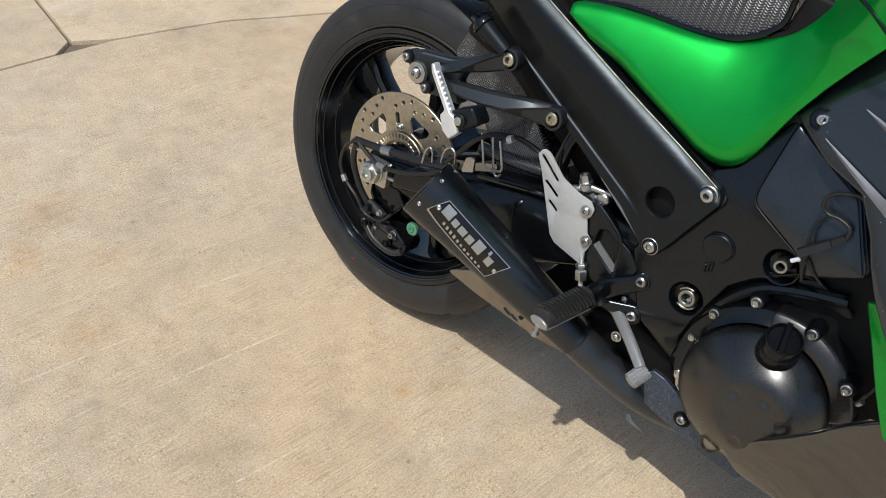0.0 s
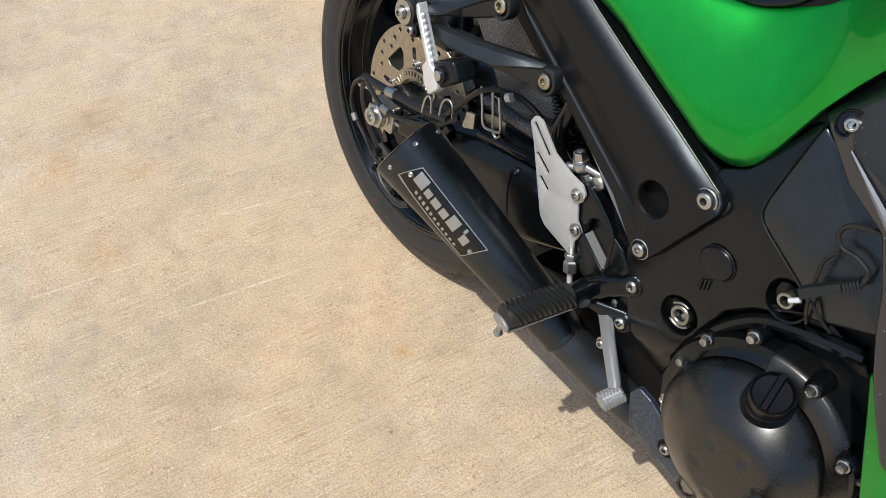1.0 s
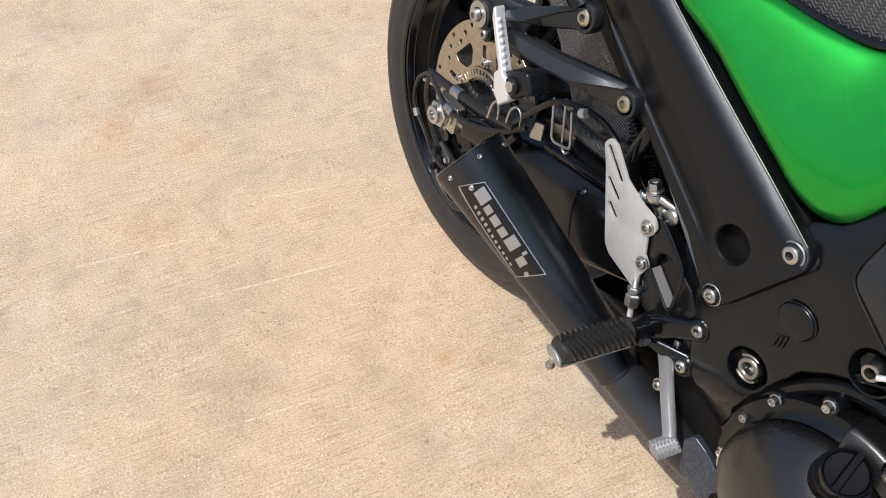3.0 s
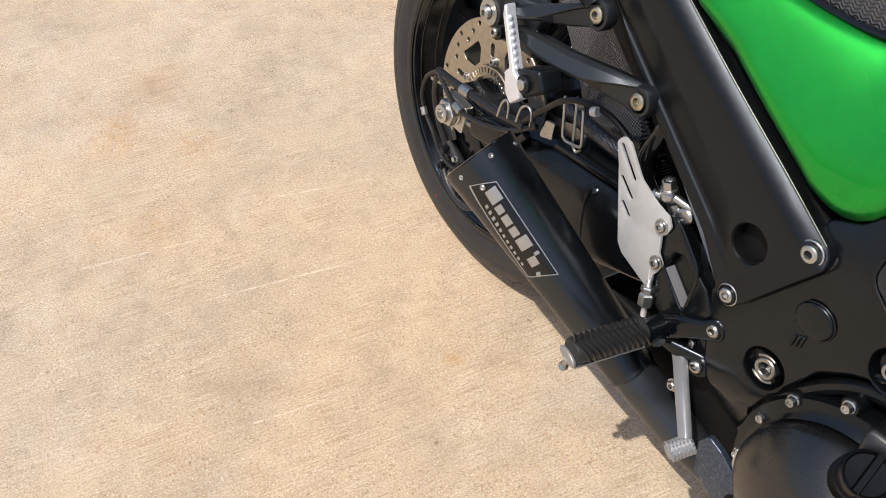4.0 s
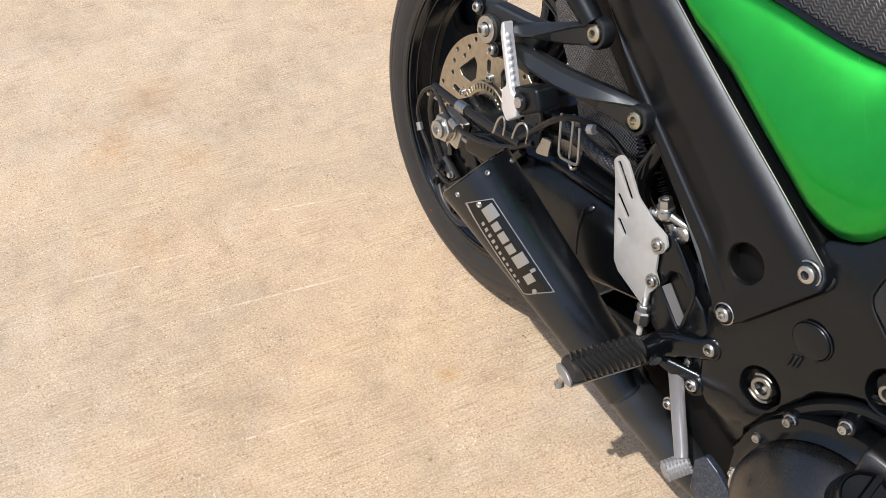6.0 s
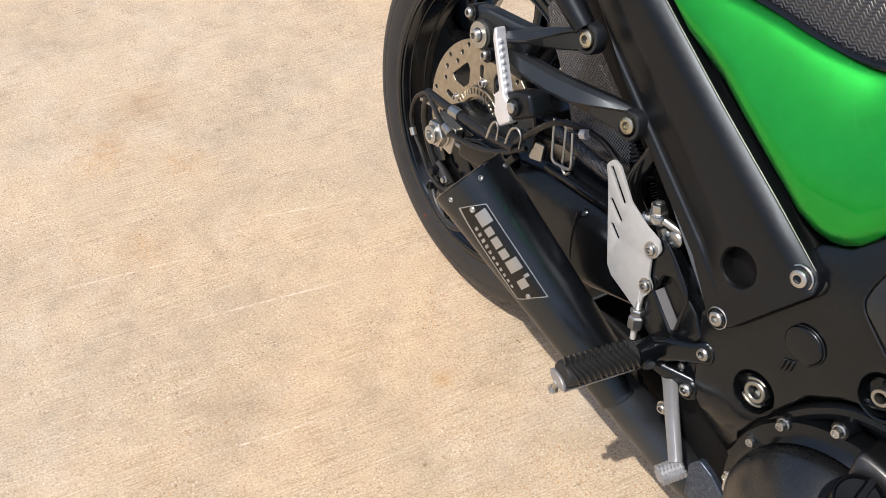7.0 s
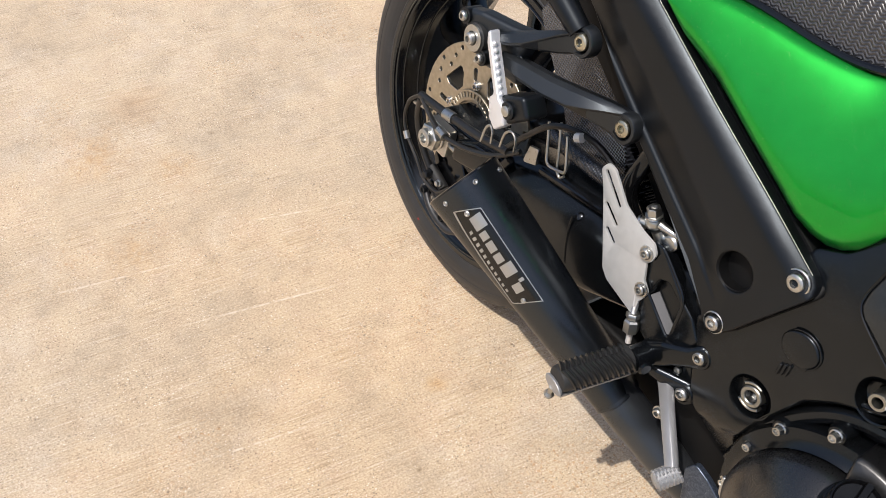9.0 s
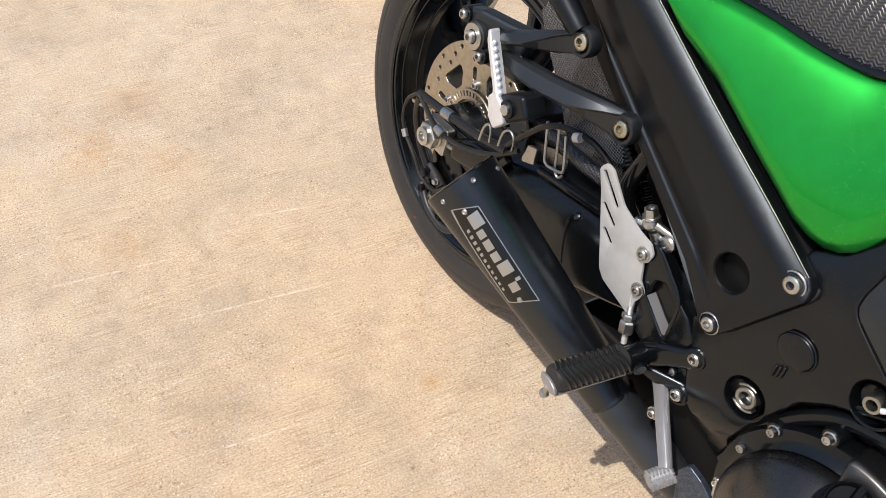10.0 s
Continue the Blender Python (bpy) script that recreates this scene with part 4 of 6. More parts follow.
def fold(x, z):
    """The cover's cross fall: a flat face with a chamfer above, a proud lip below, and drawn in towards the tail."""
    u, l = beyond(UPPER, x, z), -beyond(LOWER, x, z)
    near = min(1.0, max(0.0, (0.515 - x) / 0.06))
    hollow = min(1.0, max(0.0, (l + 0.040) / 0.040))
    return 0.06 * max(0.0, 0.52 - x) + 0.43 * (u + math.hypot(u, 0.004)) + 0.012 * near * hollow - 0.0021 * near * (1 + math.tanh(l / 0.0020)) - 0.0018



def along(line, s):
    a, b = Vector(line[0]), Vector(line[1])
    return tuple(a.lerp(b, s))


side = part("side_cover", plate(SC, -0.1905, 0.03, 0.0022, [circle(0.5055, 0.5215, 0.0205, 36)], dy=fold, grid=0.0055,
                                creases=[tuple((p[0] + 0.466 * d, p[1] + 0.885 * d) for p in (along(LOWER, 0.02), along(LOWER, 1.15))) for d in (-0.0045, -0.0024, -0.0012, 0.0, 0.0012, 0.0024, 0.0045)]), satin_black, bike,
            "long satin black subframe side cover", 35)


# Oversize black plate stands in for the shaded gap below the cover.
part("gap_shade", plate(inset(SC if area2(SC) > 0 else SC[::-1], -0.0030), -0.1800, 0.02, 0.001, dy=fold, steps=1), dark_void, side, "dark plate painting the shaded gap under the cover's edge")


def on_cover(x, z, lift=0.0):
    return (x, -0.1905 + fold(x, z) - lift, z)


part("hole_wall", lathe([(0.0215, 0.0), (0.0200, 0.002), (0.0200, 0.028), (0, 0.028)], (0.5055, -0.1895, 0.5215), (0, 1, 0), 36), dark_void, side)
# Hair-thin dull zinc tube drawn along the cover's upper edge.
part("edge_line", tube([on_cover(x, z, -0.0008) for x, z in ((0.5640, 0.5692), (0.4993, 0.5978), (0.3984, 0.6389), (0.2571, 0.6990), (0.185, 0.7300))], 0.0005, 8), dull_zinc, side, "thin pale line along the cover's upper edge")
for p, r in (((0.5585, -0.1865, 0.5585), 0.0125), ((0.5150, -0.1890, 0.4595), 0.0115)):
    bm = lathe([(0, 0.0), (r * 1.05, 0.0), (r * 1.05, 0.003), (r * 0.95, 0.0038)], p, OUT, 30)
    part("spacer", bm, zinc, bike)
    socket_bolt((p[0], p[1] - 0.003, p[2]), r * 0.72, bike, 0.005, washer=False)

# dark structure under the saddle and tail
tail = part("undertail", plate(rounded([(0.02, 0.70), (0.16, 0.635), (0.33, 0.545), (0.47, 0.455), (0.56, 0.52), (0.60, 0.60), (0.60, 0.70), (0.44, 0.722), (0.30, 0.705), (0.12, 0.80), (0.02, 0.80)], 0.02),
                               -0.128, 0.25, 0.006), dark_void, bike, "matt black undertail and subframe")
# Tail out of view, added rearward so that it shades the tyre crown.
part("tail_box", plate(rounded([(0.10, 0.79), (0.12, 0.90), (-0.30, 0.99), (-0.34, 0.93)], 0.02), -0.115, 0.23, 0.01), dark_void, tail)
part("splash_plate", plate(rounded([(0.10, 0.60), (0.20, 0.57), (0.32, 0.50), (0.40, 0.44), (0.46, 0.47), (0.33, 0.56), (0.18, 0.66)], 0.01), -0.125, 0.22, 0.003), dark_void, tail)
part("black_gap", plate(rounded([(0.553, 0.575), (0.575, 0.583), (0.60, 0.625), (0.622, 0.69), (0.69, 0.80), (0.56, 0.81), (0.55, 0.76), (0.49, 0.728), (0.36, 0.722), (0.295, 0.712)], 0.008),
                        -0.132, 0.02, 0.006, grid=0.03), dark_void, tail)

# green tail and tank panel
TOP = smooth_line([(x, z, 0) for x, z in ((0.2870, 0.6995), (0.2950, 0.7065), (0.3233, 0.7115), (0.3516, 0.7150), (0.3917, 0.7178), (0.4329, 0.7185), (0.4638, 0.7208), (0.4887, 0.7245), (0.5106, 0.7311), (0.5301, 0.7413),
                                          (0.5450, 0.7541), (0.5540, 0.7690), (0.5545, 0.7830), (0.5500, 0.7960), (0.54, 0.83))], 4)
TOP = [(p.x + 0.0008, p.y + 0.0036) for p in TOP]
GREEN = [(0.5780, 0.6080), (0.5670, 0.5972), (0.5540, 0.5912), (0.5375, 0.5908), (0.5160, 0.5960), (0.4905, 0.6085), (0.3870, 0.6545), (0.3300, 0.6730), (0.2940, 0.6945)] + TOP[1:]
GREEN += [(0.70, 0.875), (0.70, 0.840), (0.6744, 0.7969), (0.6497, 0.7584), (0.6300, 0.7259), (0.6110, 0.6892), (0.6005, 0.6620), (0.5913, 0.6369), (0.5850, 0.6210)]


def green_dy(x, z):
    """Falls away towards the saddle, with a rolled upper edge."""
    p = Vector((x, z))
    d = min(edge_distance(p, [TOP[i], TOP[i + 1]]) for i in range(0, len(TOP) - 1))
    e = edge_distance(p, GREEN)
    s = min(1.0, max(0.0, (x - 0.50) / 0.16))
    s = 1 - 0.75 * s * s * (3 - 2 * s)
    k1, k3, k2 = max(0.0, 1 - d / 0.018), max(0.0, 1 - d / 0.006), max(0.0, 1 - e / 0.020) if d > 0.02 else 0.0
    r = min(1.0, max(0.0, (x - 0.55) / 0.13))
    r = r * r * (3 - 2 * r)
    k2 *= 1 - r
    return 2.6 * s * max(0.0, z - 0.60) ** 2 + 0.05 * (x - 0.47) - 0.30 * r * max(0.0, z - 0.64) + 0.0022 * k1 ** 2 + 0.0045 * k3 ** 2 + 0.016 * k2 ** 2 * min(1.0, max(0.0, (d - 0.02) / 0.03))


def below_top(d):
    """A line that follows the panel's upper edge at the distance d."""
    line = []
    for a, b, c in zip(TOP[2:-8], TOP[3:-7], TOP[4:-6]):
        t = (Vector(c) - Vector(a)).normalized()
        line.append((b[0] + t.y * d, b[1] - t.x * d))
    return line


panel = part("tank_panel", plate(GREEN, -0.186, 0.012, 0.0012, dy=green_dy, grid=0.0060, creases=[below_top(d) for d in (0.0035, 0.0065, 0.0100, 0.0140)]), green_paint, bike, "glossy metal-flake green tank and tail panel", 40)

# saddle
EDGE = smooth_line([(0.02, 0, 0.745), (0.15, 0, 0.715), (0.285, 0, 0.7110), (0.3516, 0, 0.7210), (0.3917, 0, 0.7235), (0.4329, 0, 0.7240), (0.4638, 0, 0.7262), (0.4870, 0, 0.7298), (0.5075, 0, 0.7362),
                    (0.5262, 0, 0.7462), (0.5400, 0, 0.7585), (0.5480, 0, 0.7720), (0.5490, 0, 0.800)], 6)


def seat_bottom(x):
    return float(np.interp(x, [p.x for p in EDGE], [p.z for p in EDGE]))


secs = []
for i in range(61):
    x = 0.06 + 0.488 * i / 60
    zb = seat_bottom(x)
    w = 0.136 - 0.010 * max(0, (x - 0.50) / 0.06)
    zt = max(zb + 0.03, 0.845 - 0.10 * max(0.0, 0.5 - x) - 0.02 * max(0, (x - 0.52) / 0.04))
    ring = []
    for j in range(21):
        q = math.pi * j / 20
        c, s = math.cos(q), math.sin(q)
        ring.append(Vector((x, -w * math.copysign(abs(c) ** 0.7, c), zb + (zt - zb) * s ** 0.75)))
    secs.append(ring)
seat = part("saddle", loft(secs), seat_vinyl, bike, "black saddle with woven grip vinyl sides", 60)
part("tank_stripe", tube([(0.6300, -0.2165, 0.8330), (0.6470, -0.2180, 0.8240), (0.6660, -0.2190, 0.8120), (0.6900, -0.2200, 0.7960)], 0.0046, 10, flat=0.5), gloss_black, panel, "black pinstripe on the green panel")
part("piping", tube([(p.x, -0.1385 + 0.008 * max(0, (p.x - 0.50) / 0.05), p.z - 0.0005) for p in EDGE[12::3]], 0.0040, 10), gloss_black, seat)

# passenger peg hanger
hang = part("peg_hanger", plate(rounded([(0.108, 0.530), (0.128, 0.519), (0.152, 0.522), (0.182, 0.520), (0.178, 0.540), (0.172, 0.556), (0.178, 0.575), (0.178, 0.588), (0.150, 0.583), (0.108, 0.579), (0.085, 0.572), (0.084, 0.556)],
                                        [0.008, 0.008, 0.01, 0.008, 0.006, 0.010, 0.006, 0.008, 0.02, 0.01, 0.008, 0.01]), -0.224, 0.018, 0.006,
                                dy=lambda x, z: 0.030 * max(0, min(1, (x - 0.10) / 0.13)), grid=0.012, steps=4), hanger_black, bike, "satin black cast passenger peg hanger")


def ridged_arm(line, name):
    """A cast arm whose ridge climbs towards its boss over a hollowed flank: rows of x, y, top, ridge, bottom, how far the ridge stands out, hollow."""
    secs = []
    for x, y, top, ridge, low, proud, hollow in line:
        secs.append([Vector((x, y + dy, z)) for dy, z in ((0.016, top - 0.002), (0.005, top), (0.002, top - 0.0012), (-proud * 0.25, top - 0.0035), (-proud, ridge + 0.0008), (-proud + 0.0002, ridge - 0.0006), (-proud + hollow, ridge - 0.0024),
                                                          (-proud * 0.3 + hollow * 0.5, low + 0.0030), (0.002, low + 0.0008), (0.005, low), (0.016, low + 0.002))])
    return part(name, loft(secs), hanger_black, hang, angle=20)


ridged_arm(((0.135, -0.218, 0.5690, 0.5590, 0.5530, 0.003, 0.0002), (0.160, -0.2145, 0.5835, 0.5690, 0.5635, 0.007, 0.0002), (0.178, -0.2110, 0.5935, 0.5790, 0.5710, 0.008, 0.0008), (0.195, -0.2070, 0.6030, 0.5925, 0.5775, 0.008, 0.0022),
            (0.211, -0.2000, 0.6115, 0.6060, 0.5830, 0.006, 0.0032), (0.223, -0.1930, 0.6185, 0.6145, 0.5885, 0.003, 0.0024), (0.235, -0.1880, 0.6245, 0.6205, 0.5935, 0.001, 0.0010)), "upper_arm")
ridged_arm(((0.150, -0.216, 0.5525, 0.5400, 0.5340, 0.003, 0.0002), (0.185, -0.2125, 0.5580, 0.5415, 0.5355, 0.007, 0.0002), (0.225, -0.2070, 0.5625, 0.5445, 0.5380, 0.009, 0.0003), (0.258, -0.2010, 0.5685, 0.5500, 0.5412, 0.009, 0.0012),
            (0.280, -0.1960, 0.5722, 0.5590, 0.5430, 0.008, 0.0030), (0.298, -0.1890, 0.5735, 0.5655, 0.5420, 0.005, 0.0035), (0.3105, -0.1845, 0.5738, 0.5693, 0.5408, 0.002, 0.0020), (0.3213, -0.1820, 0.5725, 0.5685, 0.5405, 0.001, 0.0010)), "lower_arm")
part("web", plate(rounded([(0.128, 0.549), (0.160, 0.5665), (0.1690, 0.5665), (0.1705, 0.5575), (0.1800, 0.5530), (0.192, 0.5500), (0.145, 0.5300)], [0.004, 0.004, 0.002, 0.006, 0.006, 0.002, 0.004]), -0.2065, 0.012, 0.002), hanger_black, hang)
for p in ((0.2330, -0.1880, 0.6090), (0.3198, -0.1820, 0.5565)):
    part("boss", lathe([(0.0176, -0.012), (0.0174, 0.000), (0.0160, 0.0026), (0.0128, 0.003), (0.0120, 0.0)], p, OUT, 32), hanger_black, hang)
    socket_bolt(p, 0.0098, hang, 0.005, mat=yellow_zinc, washer=False)
for p, r in (((0.111, -0.222, 0.548), 0.0155), ((0.129, -0.222, 0.532), 0.006), ((0.088, -0.224, 0.564), 0.006)):
    if r > 0.01:
        part("rubber_bush", lathe([(0.0175, -0.02), (0.0175, 0.003), (0.0155, 0.0045), (0, 0.0045)], p, OUT, 32), rubber, hang)
        bm = lathe([(0, 0.004), (r, 0.004), (r, 0.0065), (0.0085, 0.0072)], p, OUT, 30)
        lathe([(0.0075, 0.007), (0.0075, 0.013), (0.0055, 0.0145), (0.0035, 0.0145), (0.0030, 0.009), (0, 0.009)], p, OUT, 24, bm)
        part("hanger_bolt", bm, zinc, hang)
    else:
        part("clamp", lathe([(0.0095, -0.02), (0.0095, 0.003), (0, 0.004)], p, OUT, 20), satin_black, hang)
        socket_bolt((p[0], p[1] - 0.004, p[2]), r, hang, 0.005, washer=False)

# folded passenger peg
peg2 = part("passenger_peg", plate(rounded([(0.134, 0.572), (0.140, 0.574), (0.147, 0.566), (0.196, 0.524), (0.208, 0.520), (0.215, 0.500), (0.203, 0.486), (0.187, 0.493), (0.175, 0.512), (0.183, 0.522), (0.139, 0.560)],
                                           [0.003, 0.003, 0.004, 0.004, 0.004, 0.006, 0.004, 0.004, 0.004, 0.004, 0.006]), -0.247, 0.014, 0.003,
                                   dy=lambda x, z: 0.016 * max(0, (0.195 - x) / 0.06)), cast_alu, bike, "silver folded passenger foot peg with teeth")
for k in range(8):
    f = (k + 0.5) / 8
    cx, cz = 0.147 + 0.048 * f, 0.5665 - 0.0425 * f
    yy = -0.247 + 0.016 * max(0, (0.195 - cx) / 0.06)
    part("tooth", lathe([(0.0034, -0.0005), (0.0030, 0.003), (0.0012, 0.0045), (0, 0.0048)], (cx - 0.001, yy + 0.006, cz - 0.001), (0.62, -0.35, 0.70), 10), cast_alu, peg2)
knuckle = part("peg_knuckle", plate(rounded([(0.190, 0.524), (0.226, 0.545), (0.243, 0.525), (0.214, 0.500), (0.198, 0.503)], 0.006), -0.242, 0.030, 0.005), satin_black, bike)
part("pin", lathe([(0.0062, -0.002), (0.0062, 0.002), (0.0045, 0.003), (0, 0.003)], (0.2125, -0.2465, 0.519), OUT, 20), zinc, knuckle)
part("pin_boss", lathe([(0.0105, -0.004), (0.0105, 0.0), (0.009, 0.001), (0, 0.001)], (0.2125, -0.2455, 0.519), OUT, 24), satin_black, knuckle)

# rider's footrest: heel guard, hanger, peg, brake pedal
HEEL = rounded([(0.313, 0.499), (0.319, 0.511), (0.331, 0.509), (0.3615, 0.4835), (0.392, 0.4735), (0.412, 0.471), (0.4205, 0.462), (0.4185, 0.450), (0.414, 0.445), (0.4215, 0.424), (0.4325, 0.415), (0.429, 0.402),
                (0.4265, 0.396), (0.4295, 0.377), (0.423, 0.376), (0.378, 0.3855), (0.367, 0.394), (0.326, 0.478)],
               [0.006, 0.0075, 0.0065, 0.025, 0.014, 0.006, 0.007, 0.006, 0.004, 0.004, 0.007, 0.006, 0.003, 0.002, 0.002, 0.008, 0.008, 0.01])


part("heel_guard", plate(HEEL, -0.181, 0.003, 0.0007, [slot_loop((0.322, 0.500), (0.353, 0.4765)), slot_loop((0.338, 0.467), (0.359, 0.4545)), slot_loop((0.352, 0.4415), (0.365, 0.4335))], steps=2),
            plate_alu, bike, "brushed aluminium heel guard with three slots")
for p in ((0.4095, -0.181, 0.4555), (0.4235, -0.181, 0.4130)):
    socket_bolt(p, 0.0068, bike, 0.0045)
WINDOW = rounded([(0.4318, 0.4105), (0.4356, 0.4370), (0.4454, 0.4414), (0.4680, 0.4300), (0.4730, 0.3977), (0.4736, 0.3836)], [0.002, 0.004, 0.004, 0.006, 0.003, 0.002], 3)
rs = part("footrest_hanger", plate(rounded([(0.404, 0.468), (0.421, 0.473), (0.470, 0.437), (0.488, 0.429), (0.506, 0.410), (0.500, 0.372), (0.468, 0.350), (0.440, 0.362), (0.424, 0.398), (0.408, 0.443)], 0.006),
                                   -0.176, 0.016, 0.003, [WINDOW]), frame_black, bike,
          "black cast footrest hanger")
part("window_wall", loft([[Vector(p) for p in ((x, -0.1735, z), (x + 0.0035, -0.1660, z + 0.0055), (x + 0.0035, -0.1620, z + 0.0055), (x, -0.1620, z))] for x, z in ((0.4325, 0.4100), (0.4728, 0.3840))]), cast_dark, rs, "bare metal inner wall of the window")
part("back_web", plate(rounded([(0.418, 0.455), (0.470, 0.430), (0.485, 0.385), (0.462, 0.372), (0.428, 0.402)], 0.006), -0.158, 0.004, 0.001), frame_black, rs)
part("edge_rib", tube([(0.424, -0.1735, 0.4690), (0.446, -0.1750, 0.4570), (0.4690, -0.1755, 0.4385), (0.4750, -0.1755, 0.4050), (0.4780, -0.1755, 0.3760)], 0.0022, 8), frame_black, rs)
PEG = Vector((0.468, -0.192, 0.354))
for p in (Vector((0.517, -0.170, 0.397)), Vector((0.522, -0.170, 0.341))):
    part("boss", lathe([(0.0140, -0.010), (0.0140, 0.004), (0.0125, 0.006), (0.0100, 0.006), (0.0095, 0.004), (0, 0.004)], p, OUT, 28), frame_black, rs)
    socket_bolt(p + Vector((0, -0.0045, 0)), 0.0080, rs, 0.006, washer=False)
def stay_dy(x, z):
    return -0.012 * max(0.0, min(1.0, (0.520 - x) / 0.032)) + 0.5 * max(0.0, x - 0.525)


part("stay", plate(rounded([(0.455, 0.362), (0.476, 0.384), (0.503, 0.400), (0.5130, 0.4130), (0.5235, 0.4110), (0.5310, 0.3990), (0.5270, 0.3850), (0.5000, 0.3660), (0.480, 0.344), (0.462, 0.336)], 0.010), -0.1765, 0.018, 0.007, dy=stay_dy, grid=0.008, steps=5), frame_black, rs)
part("stay", plate(rounded([(0.468, 0.346), (0.488, 0.352), (0.5215, 0.3580), (0.5330, 0.3520), (0.5350, 0.3360), (0.5240, 0.3280), (0.5100, 0.3290), (0.4930, 0.3340), (0.474, 0.332)], 0.008), -0.1765, 0.018, 0.007, dy=stay_dy, grid=0.008, steps=5), frame_black, rs)
part("web", plate(rounded([(0.470, 0.340), (0.500, 0.375), (0.527, 0.392), (0.531, 0.345)], 0.004), -0.168, 0.010, 0.002), frame_black, rs)
part("web_bolt", lathe([(0.0045, 0), (0.0045, 0.004), (0.002, 0.005), (0, 0.004)], (0.5020, -0.169, 0.357), OUT, 6), zinc, rs)
part("peg_mount", tube([PEG + Vector((0, 0.012, 0)), PEG + Vector((-0.001, -0.020, 0.0))], 0.0150, 20, smooth=0), frame_black, rs)
KN = Vector((0.4695, -0.199, 0.3555))
part("knuckle", lathe([(0.0150, -0.022), (0.0150, 0.0), (0.0135, 0.0025), (0.0105, 0.0028), (0.0098, 0.0018)], KN, (0.30, -0.62, 0.70), 32), frame_black, rs)
part("knuckle_cap", lathe([(0.0098, 0.0012), (0.0092, 0.0030), (0.0080, 0.0035), (0.0, 0.0035)], KN, (0.30, -0.62, 0.70), 28), gloss_black, rs)
part("peg_pin", lathe([(0.0085, 0.0), (0.0085, 0.004), (0.0060, 0.0055), (0, 0.0050)], PEG + Vector((0.012, -0.010, 0)), (1, -0.35, 0.15), 20), frame_black, rs)
P0, P1 = Vector((0.463, -0.206, 0.3545)), Vector((0.4475, -0.302, 0.3480))
pd = (P1 - P0).normalized()
pu = (Vector((0, 0, 1)) - pd * pd.z).normalized()
pw = pd.cross(pu)
peg = part("rider_peg", loft([[P0.lerp(P1, f) + pu * (0.0100 * math.sin(q)) + pw * (0.0115 * math.cos(q)) for q in (2 * math.pi * i / 20 for i in range(20))] for f in (0, 0.5, 0.95)]),
           cast_alu, bike, "folding rider foot peg with ribbed rubber and feeler ball")
part("end_plate", loft([[P0.lerp(P1, f) - pu * 0.0078 + pu * (0.0074 * k * math.sin(q)) + pw * (0.0150 * k * math.cos(q)) for q in (2 * math.pi * i / 28 for i in range(28))] for f, k in ((0.99, 0.96), (1.005, 1.0), (1.022, 1.0), (1.03, 0.93))]), pedal_alu, peg, "bare silver end plate")
part("sole", loft([[P0.lerp(P1, f) - pu * 0.0135 + pu * a + pw * b for a, b in ((-0.0015, -0.0135), (-0.0015, 0.0135), (0.0015, 0.0135), (0.0015, -0.0135))] for f in (0.05, 0.99)]), pedal_alu, peg)
bm = bmesh.new()
secs = []
for f, k in ((0.03, 0.9), (0.05, 1.0), (0.5, 1.0), (0.94, 1.02), (0.985, 0.9), (1.0, 0.65)):
    secs.append([P0.lerp(P1, float(f)) + pu * (k * 0.0135 * math.sin(q)) + pw * (k * 0.0155 * math.cos(q)) for q in (2 * math.pi * i / 24 for i in range(24))])
part("rubber", loft(secs), rubber, peg, "black rubber with chevron ribs")
for k in range(12):
    f = 0.045 + 0.072 * k
    bm = bmesh.new()
    for s in (-1, 1):
        line = [P0.lerp(P1, f + 0.12 * (1 - j / 4)) + pu * (0.0140 * math.cos(radians(100 * j / 4))) + pw * (s * 0.0160 * math.sin(radians(100 * j / 4))) for j in range(5)]
        tube(line, 0.0027, 6, bm, smooth=2, flat=0.75)
    part("rib", bm, hose_black, peg)
fe = P1 - pu * 0.012 + pd * 0.002
ball = Vector((0.4445, -0.298, 0.3175))
bm = tube([fe, ball], 0.0030, 10, smooth=0)
lathe([(0, -0.006), (0.0042, -0.0042), (0.006, 0), (0.0042, 0.0042), (0, 0.006)], ball, (0, 0, 1), 14, bm)
part("feeler", bm, zinc, peg)

bar_line = smooth_line([(0.480, -0.165, 0.333), (0.500, -0.178, 0.337), (0.537, -0.2095, 0.3335), (0.5695, -0.232, 0.3220), (0.578, -0.238, 0.3180)], 5)
secs = []
for i, c in enumerate(bar_line):
    d = (bar_line[min(i + 1, len(bar_line) - 1)] - bar_line[max(i - 1, 0)]).normalized()
    n = Vector((0.10, -0.62, 0.78))
    n = (n - d * n.dot(d)).normalized()
    s = n.cross(d)
    w = 0.0086 - 0.0016 * i / (len(bar_line) - 1)
    secs.append([c + s * (w * a) + n * b for a, b in ((-1, -0.004), (-1.0, 0.0005), (-0.92, 0.0018), (0.05, 0.0046), (0.22, 0.0048), (0.92, 0.0012), (1.0, 0.0), (1, -0.004))])
pedal = part("brake_pedal", loft(secs), pedal_alu, bike, "bare aluminium rear brake pedal", 75)
T0, TD = Vector((0.5835, -0.229, 0.3115)), Vector((-0.26, -0.87, -0.38)).normalized()
TU = (Vector((0.45, -0.15, 0.88)) - TD * TD.dot(Vector((0.45, -0.15, 0.88)))).normalized()
TW = TD.cross(TU)
secs = []
